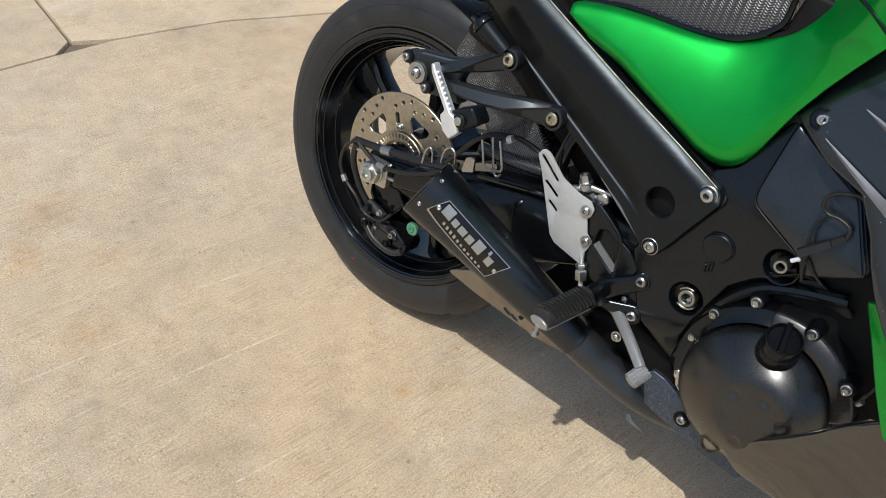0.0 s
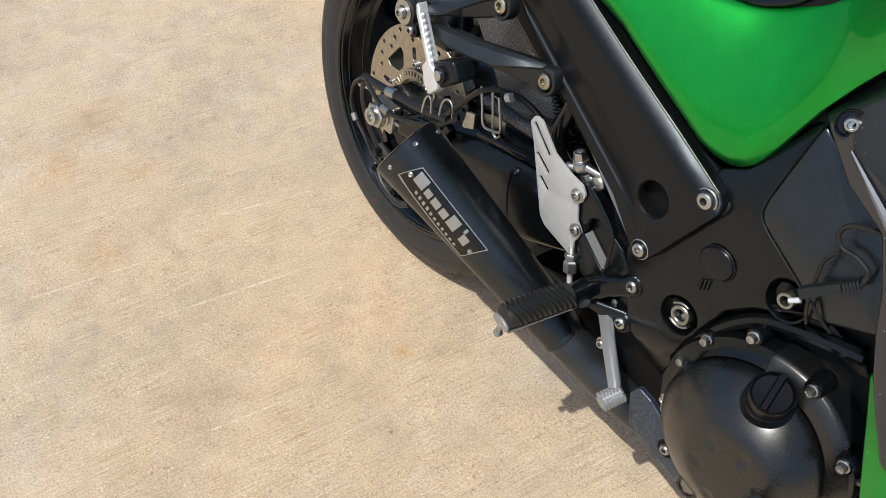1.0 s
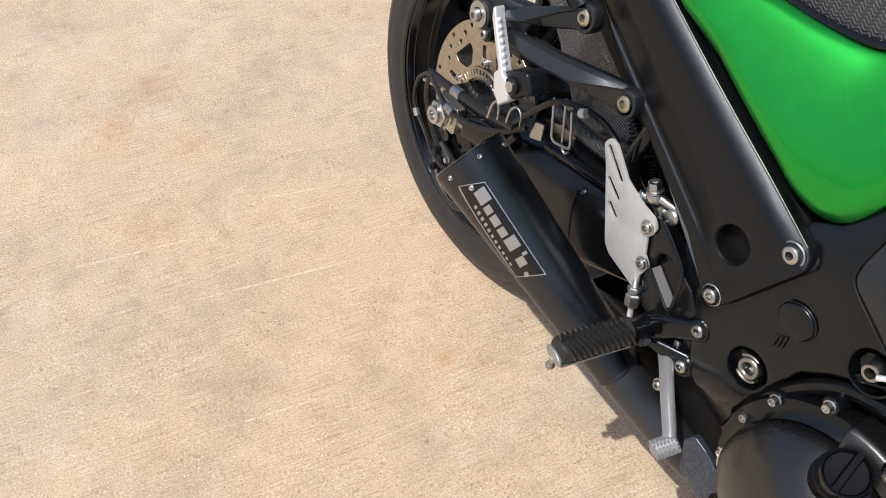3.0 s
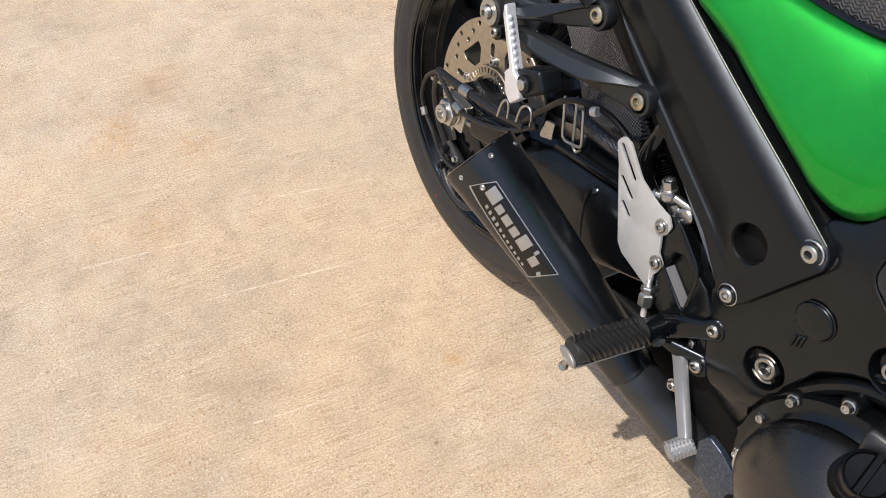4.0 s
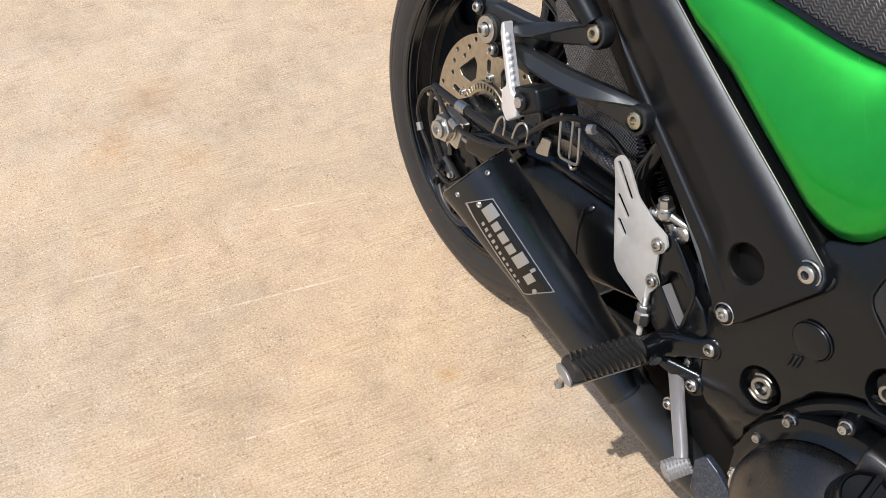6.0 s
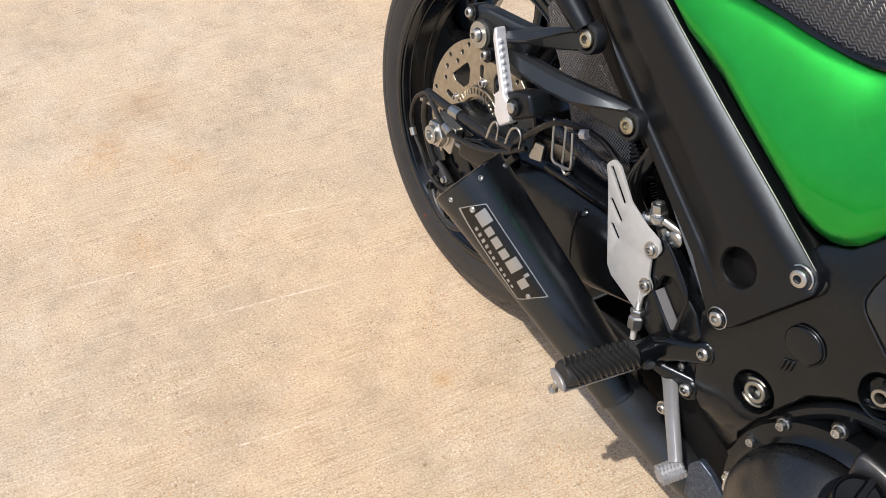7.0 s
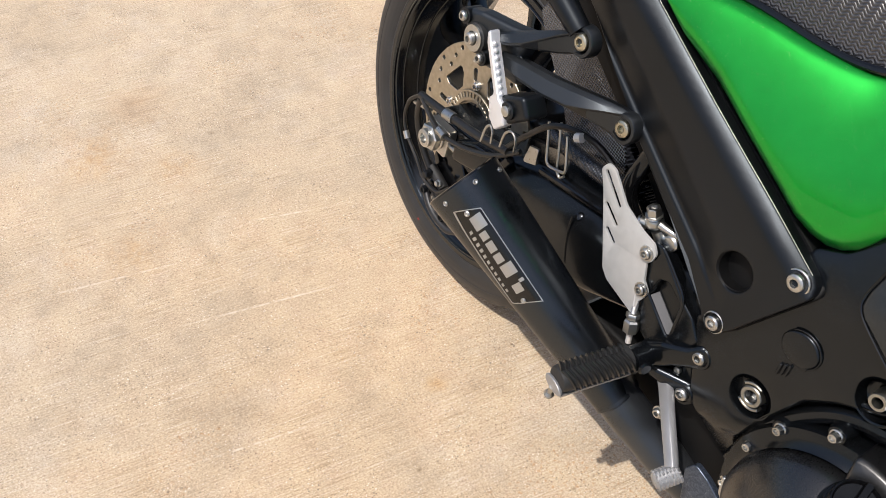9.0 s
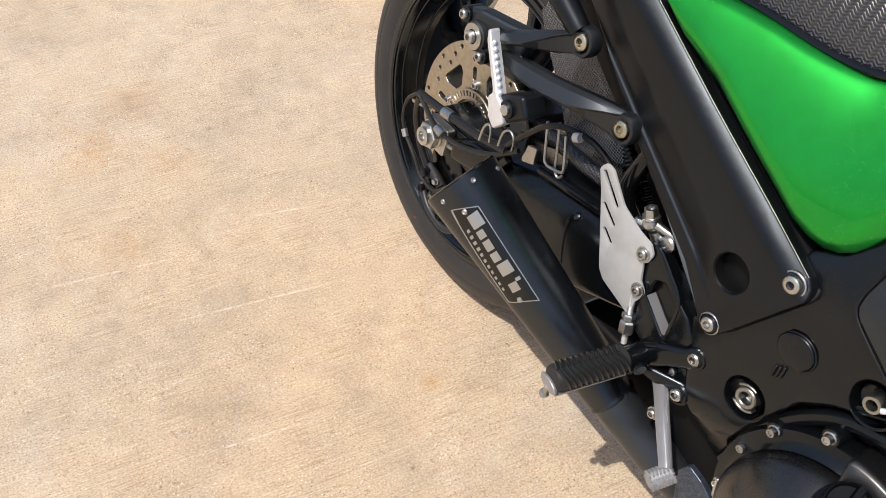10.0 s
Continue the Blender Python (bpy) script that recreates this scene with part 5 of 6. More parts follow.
for f, k in ((-0.001, 0.70), (0.002, 1.0), (0.025, 1.0), (0.0285, 0.60)):
    secs.append([T0 + TD * f + TW * (0.0106 * k * math.copysign(abs(math.cos(q)) ** 0.8, math.cos(q))) + TU * (0.0088 * k * math.copysign(abs(math.sin(q)) ** 0.8, math.sin(q))) for q in (2 * math.pi * i / 28 for i in range(28))])
part("toe_piece", loft(secs), pedal_alu, pedal, "knurled toe piece")
bm = bmesh.new()
for i in range(7):
    for j in range(16):
        q = math.radians(22.5 * j)
        o = TW * (0.0106 * math.copysign(abs(math.cos(q)) ** 0.8, math.cos(q))) + TU * (0.0088 * math.copysign(abs(math.sin(q)) ** 0.8, math.sin(q)))
        lathe([(0.0026, -0.0008), (0.0009, 0.0009), (0, 0.0010)], T0 + TD * (0.0012 + 0.0040 * i) + o, o.normalized(), 4, bm, turn=0.785)
tagged(part("knurling", bm, pedal_alu, pedal), kind="stuff")
ROD_A, ROD_B = Vector((0.4195, -0.1775, 0.402)), Vector((0.4385, -0.1785, 0.338))
rod_d = (ROD_A - ROD_B).normalized()
part("push_rod", tube([ROD_A, ROD_B], 0.0036, 12, smooth=0), cast_alu, bike)
bm = bmesh.new()
for k in range(10):
    lathe([(0.0034, -0.0007), (0.0041, 0.0), (0.0034, 0.0007)], ROD_A.lerp(ROD_B, 0.26 + 0.018 * k), rod_d, 12, bm)
part("thread", bm, zinc, bike)
bm = lathe([(0, 0), (0.0078, 0), (0.0085, 0.001), (0.0085, 0.006), (0.0078, 0.007), (0, 0.007)], ROD_A.lerp(ROD_B, 0.50), rod_d, 6)
part("lock_nut", bm, zinc, bike)
bm = lathe([(0, -0.016), (0.0088, -0.016), (0.0092, -0.014), (0.0092, -0.002), (0.0070, 0.0), (0, 0.0)], ROD_A.lerp(ROD_B, 0.53), rod_d, 6, turn=0.4)
part("clevis_nut", bm, zinc, bike)
mc = part("master_cylinder", tube([(0.410, -0.160, 0.462), (0.400, -0.166, 0.476)], 0.0072, 20, smooth=0), zinc, bike, "silver rear brake master cylinder fittings")
part("banjo_bolt", lathe([(0.0100, 0), (0.0100, 0.001), (0.0082, 0.0015), (0.0082, 0.009), (0.0070, 0.011), (0.0040, 0.011), (0.003, 0.008), (0, 0.008)], (0.390, -0.169, 0.490), (-0.25, -0.25, 0.9), 6), zinc, mc)
part("washer", lathe([(0, 0), (0.0098, 0), (0.0102, 0.0008), (0.0098, 0.0016), (0, 0.0016)], (0.3905, -0.1685, 0.4885), (-0.25, -0.25, 0.9), 24), steel, mc)
part("banjo", lathe([(0, -0.0055), (0.0090, -0.0055), (0.0102, -0.0035), (0.0102, 0.0035), (0.0090, 0.0055), (0, 0.0055)], (0.3925, -0.167, 0.4825), (-0.25, -0.25, 0.9), 24), zinc, mc)
part("hose_end", tube([(0.398, -0.167, 0.484), (0.414, -0.165, 0.485), (0.436, -0.160, 0.486)], (0.0056, 0.0030), 14), zinc, mc)
part("side_lug", lathe([(0, -0.006), (0.0058, -0.005), (0.0058, 0.006), (0.0042, 0.008), (0, 0.008)], (0.383, -0.170, 0.474), (-0.75, -0.5, 0.1), 16), zinc, mc)
part("lug_ring", lathe([(0.0035, -0.0005), (0.0058, -0.0005), (0.0062, 0.0005), (0.0055, 0.0015), (0.0035, 0.0012)], (0.3785, -0.1735, 0.4748), (-0.75, -0.5, 0.1), 16), steel, mc)
part("clamp_lug", lathe([(0, -0.006), (0.0092, -0.005), (0.0092, 0.004), (0.007, 0.006), (0, 0.006)], (0.421, -0.163, 0.475), OUT, 20), zinc, mc)
part("foot", tube([(0.405, -0.162, 0.470), (0.421, -0.163, 0.475)], 0.0060, 12, smooth=0), zinc, mc)
part("guard_tube", tube([(0.352, -0.132, 0.565), (0.3417, -0.140, 0.536), (0.3365, -0.145, 0.507), (0.3350, -0.148, 0.482), (0.3434, -0.146, 0.460), (0.3600, -0.138, 0.440)], 0.0105, 18), gloss_black, bike, "gloss black bent brace tube")

# engine: case, clutch cover, filler cap
case = part("crankcase", plate(rounded([(0.585, 0.30), (0.62, 0.25), (0.70, 0.215), (0.95, 0.20), (0.98, 0.55), (0.78, 0.56), (0.66, 0.50), (0.60, 0.44)], 0.02), -0.155, 0.30, 0.01), dark_void, bike, "black engine crankcase")
# Unseen mass under the engine, added to keep the ground shadow closed.
part("shade_block_sump", plate(rounded([(0.60, 0.27), (0.64, 0.19), (0.72, 0.165), (0.95, 0.16), (0.95, 0.26)], 0.02), -0.10, 0.21, 0.008), dark_void, case)
# Hidden block, added to stop a patch of sun reaching the ground.
part("shade_block_link", plate(rounded([(0.315, 0.225), (0.42, 0.205), (0.43, 0.262), (0.325, 0.258)], 0.01), -0.112, 0.15, 0.008), dark_void, swing)
# Another unseen mass, added further back to block sun under the bike.
part("shade_block_pipe", plate(rounded([(0.40, 0.27), (0.44, 0.215), (0.60, 0.185), (0.66, 0.19), (0.64, 0.27), (0.52, 0.31)], 0.02), -0.135, 0.24, 0.012), dark_void, bike)
CC = (0.712, 0.0, 0.337)
clutch = part("clutch_cover", lathe([(0.1165, 0.150), (0.1165, 0.176), (0.1140, 0.1815), (0.1060, 0.1835), (0.1010, 0.1850), (0.0960, 0.190)], (0.713, 0, 0.345), OUT, 96), frame_black, bike, "satin black domed clutch cover")
DIMPLES = ((0.7000, 0.3640), (0.7340, 0.3755), (0.6955, 0.3310), (0.7630, 0.3540), (0.7230, 0.3010))
FACE = Vector((0.7235, 0.3445))
prof = [(0.0985, 0.176), (0.0980, 0.1900), (0.0968, 0.1975), (0.0945, 0.2030), (0.0910, 0.2078), (0.0870, 0.2128), (0.0820, 0.2183), (0.0770, 0.2231), (0.0720, 0.2274), (0.0670, 0.2313), (0.0620, 0.2348),
        (0.0575, 0.2377), (0.0540, 0.2397), (0.0510, 0.2412), (0.0480, 0.2424), (0.0450, 0.2433)]
prof += [(0.0425 - 0.0025 * k, 0.2438 + 0.0018 * (1 - ((0.0425 - 0.0025 * k) / 0.0425) ** 2)) for k in range(17)] + [(0, 0.2459)]
bm = lathe(prof, (0, 0, 0), OUT, 128)
for v in bm.verts:
    k = min(1.0, max(0.0, (-v.co.y - 0.200) / 0.040))
    v.co.x += CC[0] + (FACE.x - CC[0]) * k
    v.co.z += CC[2] + (FACE.y - CC[2]) * k
    for x, z in DIMPLES:
        d = math.hypot(v.co.x - x, v.co.z - z) / 0.0085
        if d < 1 and v.co.y < -0.2:
            v.co.y += 0.0028 * (1 - d * d) ** 0.9
part("dome", bm, engine_black, clutch)
for (x, y, z) in ((0.6240, -0.181, 0.4125), (0.6650, -0.184, 0.4580), (0.6110, -0.180, 0.3665), (0.7395, -0.196, 0.4615), (0.8015, -0.209, 0.4255), (0.6145, -0.180, 0.3035)):
    part("boss", lathe([(0.0120, -0.025), (0.0100, -0.002), (0.0085, 0.0010), (0, 0.0010)], (x, y, z), OUT, 22), frame_black, clutch)
    hex_bolt((x, y - 0.0008, z), 0.0049, clutch, height=0.0078)
arc = [(0.716 + r * math.cos(radians(a)), 0.353 + r * math.sin(radians(a))) for r, seq in ((0.1125, range(104, 9, -5)), (0.0860, range(9, 105, 5))) for a in seq]
part("ledge", plate(rounded(arc, [0.006 if i in (0, 18, 19, 38) else 0 for i in range(len(arc))], 3), -0.1990, 0.035, 0.0035, dy=lambda x, z: 0.95 * max(0.0, math.hypot(x - 0.716, z - 0.353) - 0.102) - 0.10 * max(0.0, x - 0.75), steps=4), engine_black, clutch)
CAP_A = Vector((0.08, -0.50, 0.86)).normalized()
CAP_C = Vector((0.7185, -0.2285, 0.4560))
part("filler_neck", lathe([(0.0285, -0.075), (0.0258, -0.042), (0.0246, -0.024), (0.0238, -0.0205), (0.0220, -0.0195)], CAP_C, CAP_A, 48), cap_black, clutch)
cap = part("filler_cap", lathe([(0.0222, -0.050), (0.0222, -0.0030), (0.0214, -0.0008), (0.0201, 0.0), (0.0190, -0.0012), (0.0182, -0.0035), (0, -0.0040)], CAP_C, CAP_A, 48), cap_black, bike, "black screw-in oil filler cap with grip bar")
ga = Vector((-0.20, 0.77, 0.61))
ga = (ga - CAP_A * ga.dot(CAP_A)).normalized()
gs = CAP_A.cross(ga)
part("grip_bar", loft([[CAP_C + CAP_A * (b - 0.004) + ga * (f * 0.0206) + gs * a for a, b in ((-0.0042, 0.0), (-0.0036, 0.0075), (-0.0026, 0.0090), (0.0026, 0.0090), (0.0036, 0.0075), (0.0042, 0.0))] for f in (-1, 1)]), cap_black, cap)
part("case_edge", tube([(0.600, -0.165, 0.318), (0.604, -0.168, 0.345), (0.612, -0.168, 0.392), (0.632, -0.168, 0.436), (0.660, -0.168, 0.470), (0.70, -0.168, 0.490), (0.755, -0.165, 0.505)], 0.009, 10), frame_black, case)
part("case_lug", plate(rounded([(0.6090, 0.3130), (0.6200, 0.3110), (0.6330, 0.2950), (0.6350, 0.2850), (0.6260, 0.2820), (0.6170, 0.2880)], 0.005), -0.1880, 0.012, 0.002, [circle(0.6255, 0.2905, 0.0040, 16)]), zinc, case)
part("wiring_strip", tube([(0.640, -0.171, 0.487), (0.668, -0.173, 0.497), (0.700, -0.176, 0.515), (0.715, -0.178, 0.517)], 0.0042, 8, flat=0.6), satin_black, bike)
part("inner_bracket", plate(rounded([(0.690, 0.502), (0.715, 0.513), (0.760, 0.497), (0.770, 0.487), (0.757, 0.484), (0.700, 0.494)], 0.004), -0.166, 0.008, 0.002), satin_black, bike)

conn = part("connector", tube([(0.796, -0.186, 0.366), (0.812, -0.190, 0.392)], 0.0085, 12, smooth=0), hose_black, bike, "small black wiring connector")
part("clip", tube([(0.818, -0.190, 0.405), (0.822, -0.192, 0.412)], 0.0042, 10, smooth=0), zinc, conn)
part("cable", tube([(0.812, -0.190, 0.392), (0.824, -0.190, 0.43), (0.826, -0.185, 0.47), (0.81, -0.180, 0.50)], 0.0028, 8), hose_black, conn)

# lower bracket with speckled finish, drain window
low = part("lower_bracket", plate(rounded([(0.573, 0.268), (0.588, 0.228), (0.640, 0.2165), (0.690, 0.2075), (0.748, 0.203), (0.735, 0.222), (0.700, 0.251), (0.646, 0.264), (0.600, 0.283), (0.580, 0.286)], 0.005),
                                  -0.182, 0.008, 0.0015), hammered, bike, "speckled blue-grey steel lower bracket")
# Nothing is hollowed: a flat black disc paints a recess's shade round the bolt.
part("recess_shade", lathe([(0.0125, 0.0003), (0.0118, 0.0010), (0.0105, 0.0003), (0, 0.0004)], (0.644, -0.182, 0.2405), OUT, 28), dark_void, low)
socket_bolt((0.644, -0.182, 0.2405), 0.0072, low, 0.006, washer=False)
win = part("sight_glass", lathe([(0.0148, -0.032), (0.0148, 0.003), (0.0138, 0.0045), (0.0108, 0.0045), (0.0100, 0.002)], (0.6955, -0.212, 0.2555), OUT, 32), engine_black, bike, "round oil sight glass in black collar")
part("lens", lathe([(0.0102, 0.002), (0.007, 0.0030), (0, 0.0034)], (0.6955, -0.212, 0.2555), OUT, 24), lens_glass, win)

# fairing panels ahead of the engine
def fair_dy(x, z):
    return -0.45 * (x - 0.609) + 0.25 * (z - 0.68)


fair = part("upper_fairing", plate(rounded([(0.6095, 0.683), (0.6415, 0.7455), (0.6665, 0.7845), (0.76, 0.90), (0.98, 0.82), (0.98, 0.585), (0.828, 0.5265), (0.800, 0.5500), (0.7800, 0.5690), (0.7635, 0.589), (0.7455, 0.617), (0.717, 0.648), (0.667, 0.6555)],
                                           [0.004, 0.02, 0.02, 0.02, 0.02, 0.02, 0.008, 0.02, 0.02, 0.02, 0.01, 0.01, 0.01]), -0.160, 0.010, 0.003, dy=fair_dy, grid=0.03), fairing_grey, bike,
            "dark grey pearl upper side fairing")
part("screw_well", lathe([(0.0135, 0.001), (0.0130, 0.0022), (0.0115, 0.0015), (0.0105, -0.0015), (0, -0.0015)], (0.6385, -0.1715, 0.693), (0.40, -0.88, 0.22), 30), gloss_black, fair)
socket_bolt((0.6385, -0.1705, 0.693), 0.0074, fair, 0.006, (0.40, -0.88, 0.22), steel, False)
for a, b in (((0.653, -0.1815, 0.678), (0.752, -0.2340, 0.6475)), ((0.6791, -0.1820, 0.7240), (0.75, -0.2180, 0.7080))):
    a, b = Vector(a), Vector(b)
    part("vent_ridge", loft([[a.lerp(b, f) + Vector((0.4, -0.3, 0.86)) * u * (0.20 + 1.5 * f) + Vector((0.46, -0.88, 0)) * v for u, v in ((-0.005, 0.0), (0.0, 0.004), (0.005, 0.001), (0.0, -0.003))] for f in (0, 0.3, 0.7, 1)]),
         ridge_grey, fair)


def low_dy(x, z):
    return -0.52 * (x - 0.707) - 0.6 * max(0, x - 0.707) ** 2 + 1.1 * (z - 0.33) ** 2


part("lower_fairing", plate(rounded([(0.705, 0.2676), (0.78, 0.3686), (0.816, 0.4226), (0.859, 0.4786), (0.981, 0.5286), (1.021, 0.4086), (0.881, 0.3336), (0.794, 0.2836), (0.742, 0.2596)], [0.006, 0.05, 0.02, 0.02, 0.02, 0.02, 0.05, 0.03, 0.02]),
                            -0.2285, 0.008, 0.003, dy=low_dy, grid=0.025), fairing_gloss, bike, "gloss black lower fairing reflecting the concrete")


def strip_dy(x, z):
    return -0.80 * (x - 0.777)


part("green_fairing", plate(rounded([(0.775, 0.551), (0.797, 0.523), (0.829, 0.480), (0.856, 0.449), (1.0, 0.50), (0.96, 0.60), (0.83, 0.572), (0.790, 0.562)], [0.003, 0.02, 0.02, 0.01, 0.01, 0.01, 0.02, 0.006]), -0.2430, 0.008, 0.002,
                            dy=strip_dy, grid=0.03), green_paint, bike, "glossy metal-flake green side fairing")
part("inner_wall", plate(rounded([(0.76, 0.53), (0.86, 0.56), (0.98, 0.52), (0.98, 0.25), (0.80, 0.25), (0.79, 0.36)], 0.01), -0.14, 0.03, 0.002), dark_void, bike)

# brake hose, sensor cable and caliper at the rear axle
hose = part("brake_hose", tube([(-0.047, -0.150, 0.350), (-0.009, -0.152, 0.357), (0.026, -0.152, 0.363), (0.09, -0.152, 0.375), (0.150, -0.152, 0.392)], 0.0062, 14), hose_black, bike, "black braided rear brake hose")
part("ferrule", tube([(0.016, -0.152, 0.3605), (0.036, -0.152, 0.365)], 0.0083, 18, smooth=0), zinc, hose)
part("hose_loop", tube([(-0.047, -0.150, 0.350), (-0.070, -0.150, 0.325), (-0.075, -0.148, 0.290), (-0.060, -0.146, 0.265), (-0.030, -0.145, 0.245), (-0.005, -0.142, 0.222), (0.028, -0.140, 0.222), (0.048, -0.138, 0.245)], 0.0030, 8), hose_black, hose)
part("hose_down", tube([(-0.045, -0.150, 0.345), (-0.052, -0.142, 0.305), (-0.035, -0.135, 0.262), (-0.012, -0.130, 0.235)], 0.0056, 12), hose_black, hose)
part("crimp", tube([(-0.066, -0.148, 0.272), (-0.058, -0.148, 0.263)], 0.0048, 12, smooth=0), zinc, hose)
part("sensor_cable", tube([(-0.035, -0.156, 0.352), (0.0, -0.158, 0.338), (0.03, -0.160, 0.335), (0.08, -0.160, 0.348), (0.13, -0.156, 0.372), (0.168, -0.150, 0.405)], 0.0038, 8), hose_black, hose)
part("p_clip", tube([(0.018, -0.159, 0.336), (0.036, -0.161, 0.336)], 0.0068, 14, smooth=0), zinc, hose)
part("clip_arm", plate(rounded([(-0.060, 0.326), (-0.020, 0.338), (-0.018, 0.343), (-0.062, 0.331)], 0.001, 2), -0.150, 0.004, 0.0005, steps=1), zinc, hose)
part("wire_loom", tube([(0.140, -0.150, 0.388), (0.168, -0.150, 0.430), (0.200, -0.150, 0.468), (0.235, -0.146, 0.485), (0.270, -0.142, 0.488), (0.300, -0.140, 0.480)], 0.0040, 10), hose_black, bike, "black taped wiring loom")
for x, z, yy, w in ((0.118, 0.397, -0.165, 0.0070), (0.157, 0.414, -0.165, 0.0105)):
    pts = [(x - w - 0.002, yy, z - 0.014), (x - w, yy, z + 0.008), (x, yy, z + 0.018), (x + w, yy, z + 0.012), (x + w + 0.003, yy, z - 0.004)]
    part("wire_clip", tube(pts, 0.0017, 8), zinc, bike)
guide = part("hose_guide", tube([(0.196, -0.150, 0.472), (0.2065, -0.150, 0.442), (0.2120, -0.150, 0.4265), (0.2155, -0.150, 0.4225), (0.2220, -0.150, 0.4218), (0.2420, -0.150, 0.4280), (0.2452, -0.150, 0.4330), (0.2435, -0.150, 0.4400), (0.2343, -0.150, 0.4641), (0.2300, -0.150, 0.4740)], 0.0019, 8), zinc, bike, "bent steel wire hose guide")
part("second_wire", tube([(0.2110, -0.146, 0.480), (0.2240, -0.146, 0.440), (0.2300, -0.146, 0.4215), (0.2380, -0.146, 0.4160), (0.2440, -0.147, 0.4230)], 0.0018, 8), zinc, guide)
part("tab", plate(rounded([(0.172, 0.392), (0.195, 0.402), (0.192, 0.425), (0.176, 0.420)], 0.003), -0.146, 0.004, 0.0006, steps=1), zinc, guide)
part("cable_tie", tube([(0.243, -0.150, 0.482), (0.251, -0.150, 0.487)], 0.0060, 12, smooth=0), cast_alu, bike)

cal = part("brake_caliper", plate(rounded([(-0.020, 0.190), (0.010, 0.172), (0.045, 0.165), (0.080, 0.172), (0.084, 0.196), (0.055, 0.214), (0.015, 0.222), (-0.012, 0.216)], 0.01), -0.128, 0.045, 0.007), gloss_black, bike, "black single-piston rear brake caliper")
for p, r in (((-0.008, -0.130, 0.197), 0.0085), ((0.046, -0.130, 0.184), 0.0085), ((0.056, -0.130, 0.205), 0.0075), ((0.020, -0.130, 0.203), 0.005)):
    hex_bolt(p, r * 0.75, cal, mat=satin_black if r > 0.008 else zinc)
part("piston_housing", lathe([(0.0225, -0.012), (0.0225, 0.004), (0.0205, 0.0075), (0.0150, 0.0085), (0.0140, 0.0065), (0, 0.0060)], (0.030, -0.128, 0.196), OUT, 36), cast_iron, cal)
part("pad_pin", tube([(-0.004, -0.134, 0.211), (0.068, -0.134, 0.201)], 0.0032, 10, smooth=0), satin_black, cal)
part("bridge_rib", tube([(-0.016, -0.129, 0.200), (0.018, -0.134, 0.178), (0.060, -0.134, 0.172), (0.080, -0.129, 0.182)], 0.0062, 12), cast_iron, cal)
part("bleed_nipple", lathe([(0.0052, 0), (0.0052, 0.006), (0.0032, 0.007), (0.0030, 0.013), (0.0020, 0.014), (0, 0.014)], (-0.006, -0.132, 0.216), (-0.5, -0.6, 0.6), 6), zinc, cal)
part("nipple_cap", lathe([(0.0042, 0.008), (0.0042, 0.017), (0.0028, 0.019), (0, 0.019)], (-0.006, -0.132, 0.216), (-0.5, -0.6, 0.6), 14), rubber, cal)
part("banjo_bolt", lathe([(0.0085, 0), (0.0085, 0.003), (0.0066, 0.0035), (0.0066, 0.010), (0.0050, 0.012), (0, 0.012)], (-0.004, -0.134, 0.232), OUT, 6), satin_black, cal)
part("sensor_bolt", lathe([(0.0060, 0), (0.0060, 0.002), (0.0045, 0.003), (0.0045, 0.007), (0.0028, 0.008), (0, 0.007)], (0.024, -0.137, 0.236), OUT, 6), zinc, cal)
part("caliper_stay", plate(rounded([(0.0, 0.222), (0.035, 0.225), (0.060, 0.262), (0.040, 0.285), (-0.020, 0.285), (-0.022, 0.25)], 0.008), -0.120, 0.016, 0.003), gloss_black, cal)
part("slide_pin_boot", tube([(-0.012, -0.126, 0.236), (0.030, -0.130, 0.226)], 0.0085, 12, smooth=0), rubber, cal)
part("green_washer", lathe([(0.0118, 0), (0.0122, 0.002), (0.0115, 0.0045), (0.0062, 0.0052), (0.0052, 0.008), (0.0030, 0.008), (0.0026, 0.006), (0, 0.006)], (0.092, -0.125, 0.236), OUT, 24), green_anodised, bike, "green anodised spool washer")

# canister and mesh behind the hanger
can2 = part("reservoir", tube([(0.224, -0.186, 0.616), (0.204, -0.188, 0.627), (0.184, -0.190, 0.6385)], (0.012, 0.0150), 24), satin_black, bike, "black capped reservoir")
part("lid", lathe([(0.0150, 0), (0.0162, 0.001), (0.0162, 0.006), (0.0140, 0.010), (0.006, 0.0115), (0, 0.0115)], (0.183, -0.190, 0.639), (-0.86, -0.08, 0.49), 28), gloss_black, can2)

# charger lead with plug
lead = part("charger_lead", tube([(0.722, -0.205, 0.640), (0.712, -0.203, 0.641), (0.690, -0.199, 0.630), (0.684, -0.196, 0.615), (0.692, -0.195, 0.605), (0.707, -0.195, 0.605), (0.721, -0.196, 0.600), (0.7225, -0.198, 0.5885)],
                                  0.0023, 10), hose_black, bike, "black charger lead with two-pin plug")
part("plug", loft([[Vector((0.7225, -0.197, 0.588)).lerp(Vector((0.6865, -0.213, 0.554)), f) + Vector((-0.55, 0, 0.62)) * (a * k) + Vector((0.2, -0.95, 0.2)) * (b * k) for a, b in ((-0.0062, -0.0042), (-0.0054, 0.0050), (0.0054, 0.0050), (0.0062, -0.0042))]
                   for f, k in ((0.0, 0.45), (0.30, 0.65), (0.32, 0.95), (0.70, 1.0), (0.72, 1.05), (1.0, 1.05))]), hose_black, lead)
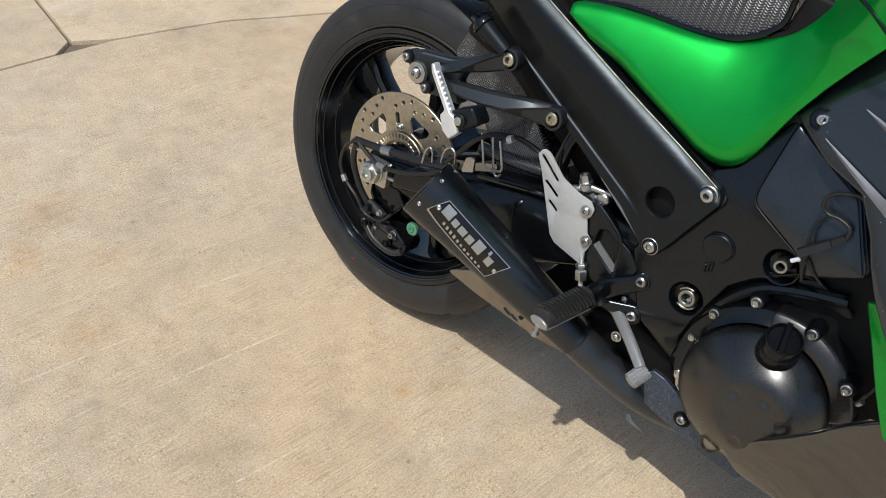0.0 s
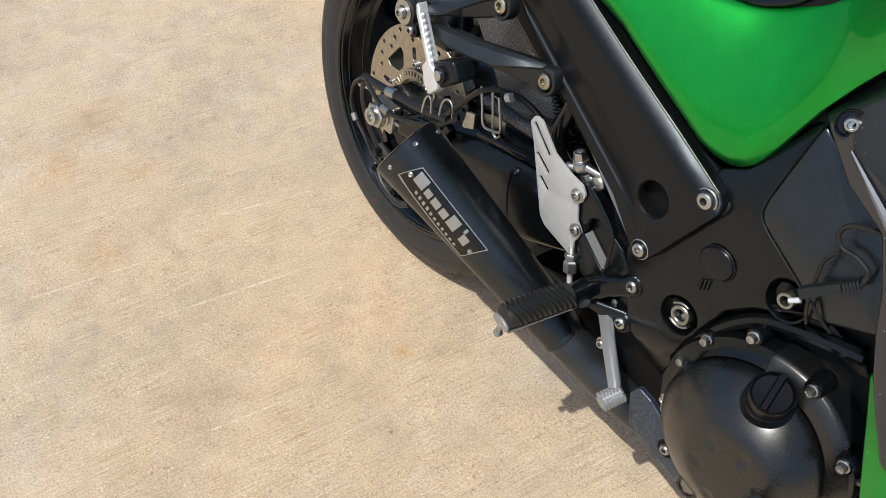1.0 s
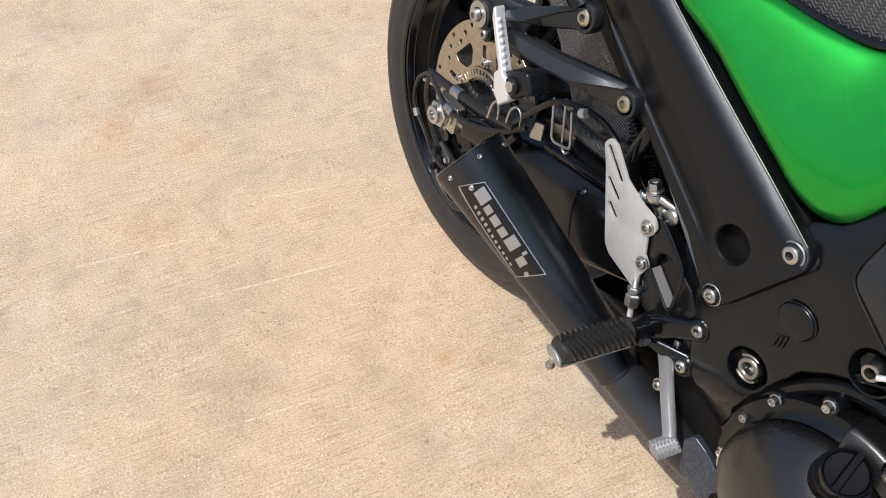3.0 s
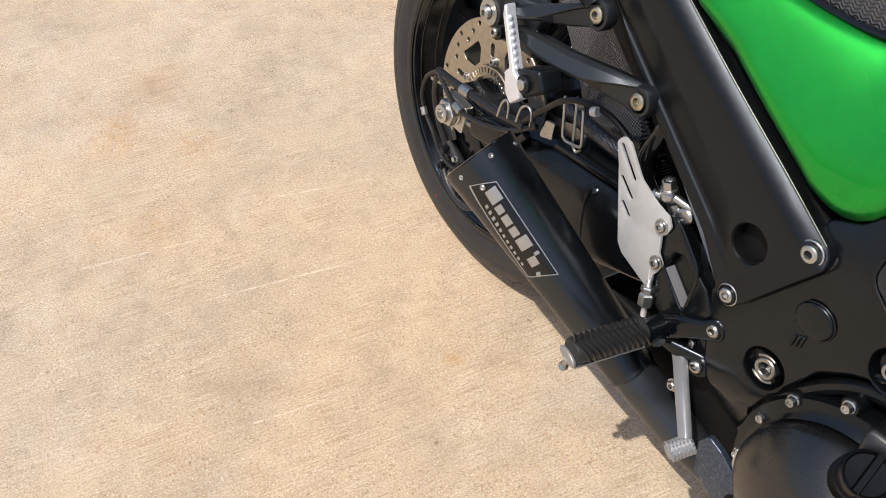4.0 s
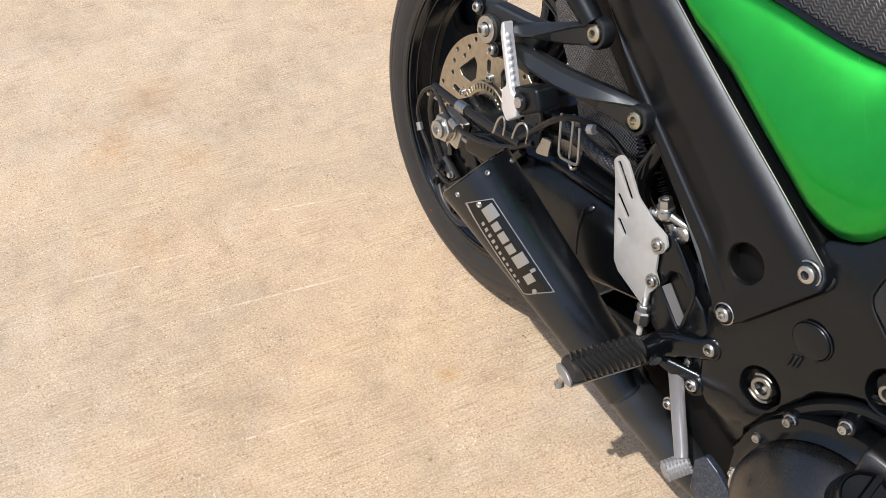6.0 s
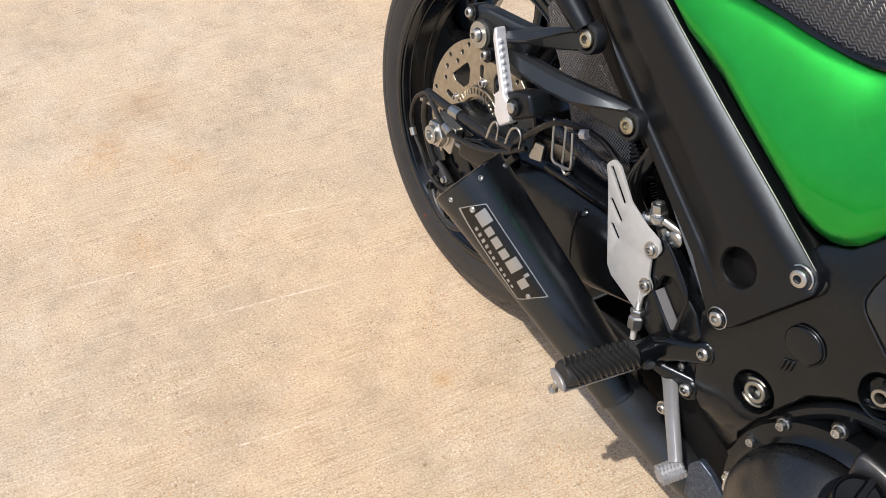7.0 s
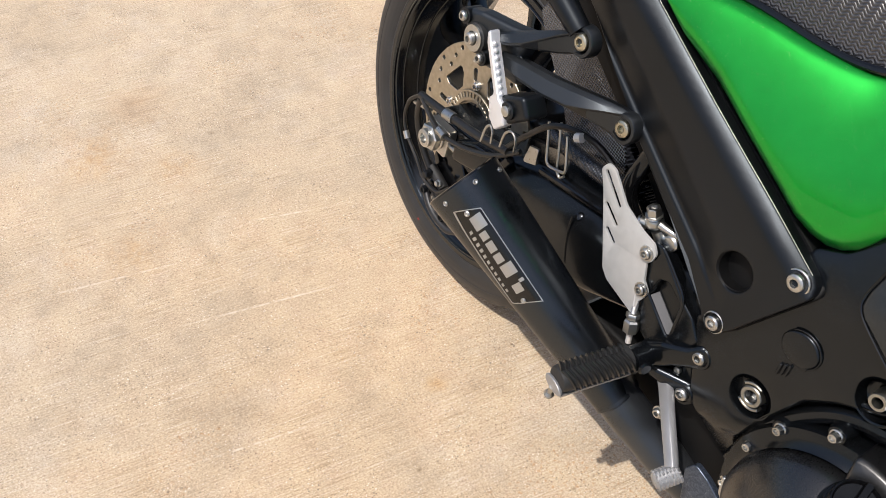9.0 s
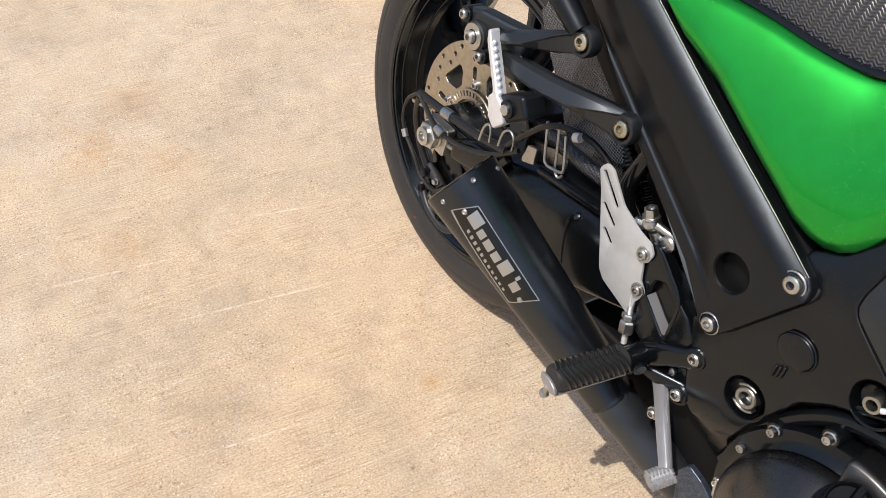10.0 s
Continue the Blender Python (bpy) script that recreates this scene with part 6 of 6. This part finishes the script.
for k in range(5):
    c = Vector((0.7225, -0.197, 0.588)).lerp(Vector((0.6865, -0.213, 0.554)), 0.05 + 0.055 * k)
    part("strain_rib", loft([[c + Vector((-0.036, -0.016, -0.034)) * s + Vector((-0.55, 0, 0.62)) * a + Vector((0.2, -0.95, 0.2)) * b for a, b in ((-0.0050, -0.0038), (-0.0050, 0.0040), (0.0050, 0.0040), (0.0050, -0.0038))] for s in (-0.02, 0.02)]), hose_black, lead)
part("pin", tube([(0.6915, -0.216, 0.550), (0.6835, -0.218, 0.5435)], 0.0027, 10, smooth=0), cast_alu, lead)
part("twin_wire", tube([(0.693, -0.197, 0.602), (0.686, -0.198, 0.585), (0.690, -0.200, 0.562), (0.694, -0.196, 0.534), (0.700, -0.190, 0.514)], 0.0018, 8), hose_black, lead)
part("side_wire", tube([(0.695, -0.197, 0.542), (0.711, -0.192, 0.528), (0.722, -0.188, 0.520)], 0.0016, 8), hose_black, lead)

# litter on the slab
leaf_mat = weathered(material("leaf_mat", (0.80, 0.76, 0.60), 0.7), (0.80, 0.76, 0.60), 0.7, 0.3, 300, 0.3)
pts = [Vector(p) for p in ((0.5165, -0.0095, 0.005), (0.5250, -0.0215, 0.007), (0.5370, -0.0240, 0.005), (0.5550, -0.0250, 0.003))]
line = smooth_line(pts, 5)
bm = bmesh.new()
rows = []
for i, p in enumerate(line):
    f = i / (len(line) - 1)
    w = 0.0045 * math.sin(math.pi * min(1, 0.12 + 0.9 * f)) ** 0.8 + 0.0004
    rows.append([bm.verts.new(p + Vector((w * c, w * 0.5 * c, 0.0012 * abs(c) + d))) for c, d in ((-1, 0), (0, -0.0004), (1, 0), (1, 0.0004), (0, 0.0002), (-1, 0.0004))])
for a, b in zip(rows, rows[1:]):
    for i in range(6):
        bm.faces.new((a[i - 1], a[i], b[i], b[i - 1]))
leaf = part("dry_leaf", bm, leaf_mat)
tagged(leaf, "curled pale dry leaf lying on the concrete", "leaf")
bm = bmesh.new()
bmesh.ops.create_icosphere(bm, subdivisions=2, radius=0.0045, matrix=pose(0.320, 0.002, 0.003))
for v in bm.verts:
    v.co += noise.noise_vector(v.co * 300) * 0.0009
    v.co.z *= 0.7
pebble = part("pebble", bm, concrete)
tagged(pebble, "small pale pebble lying on the concrete", "stone")
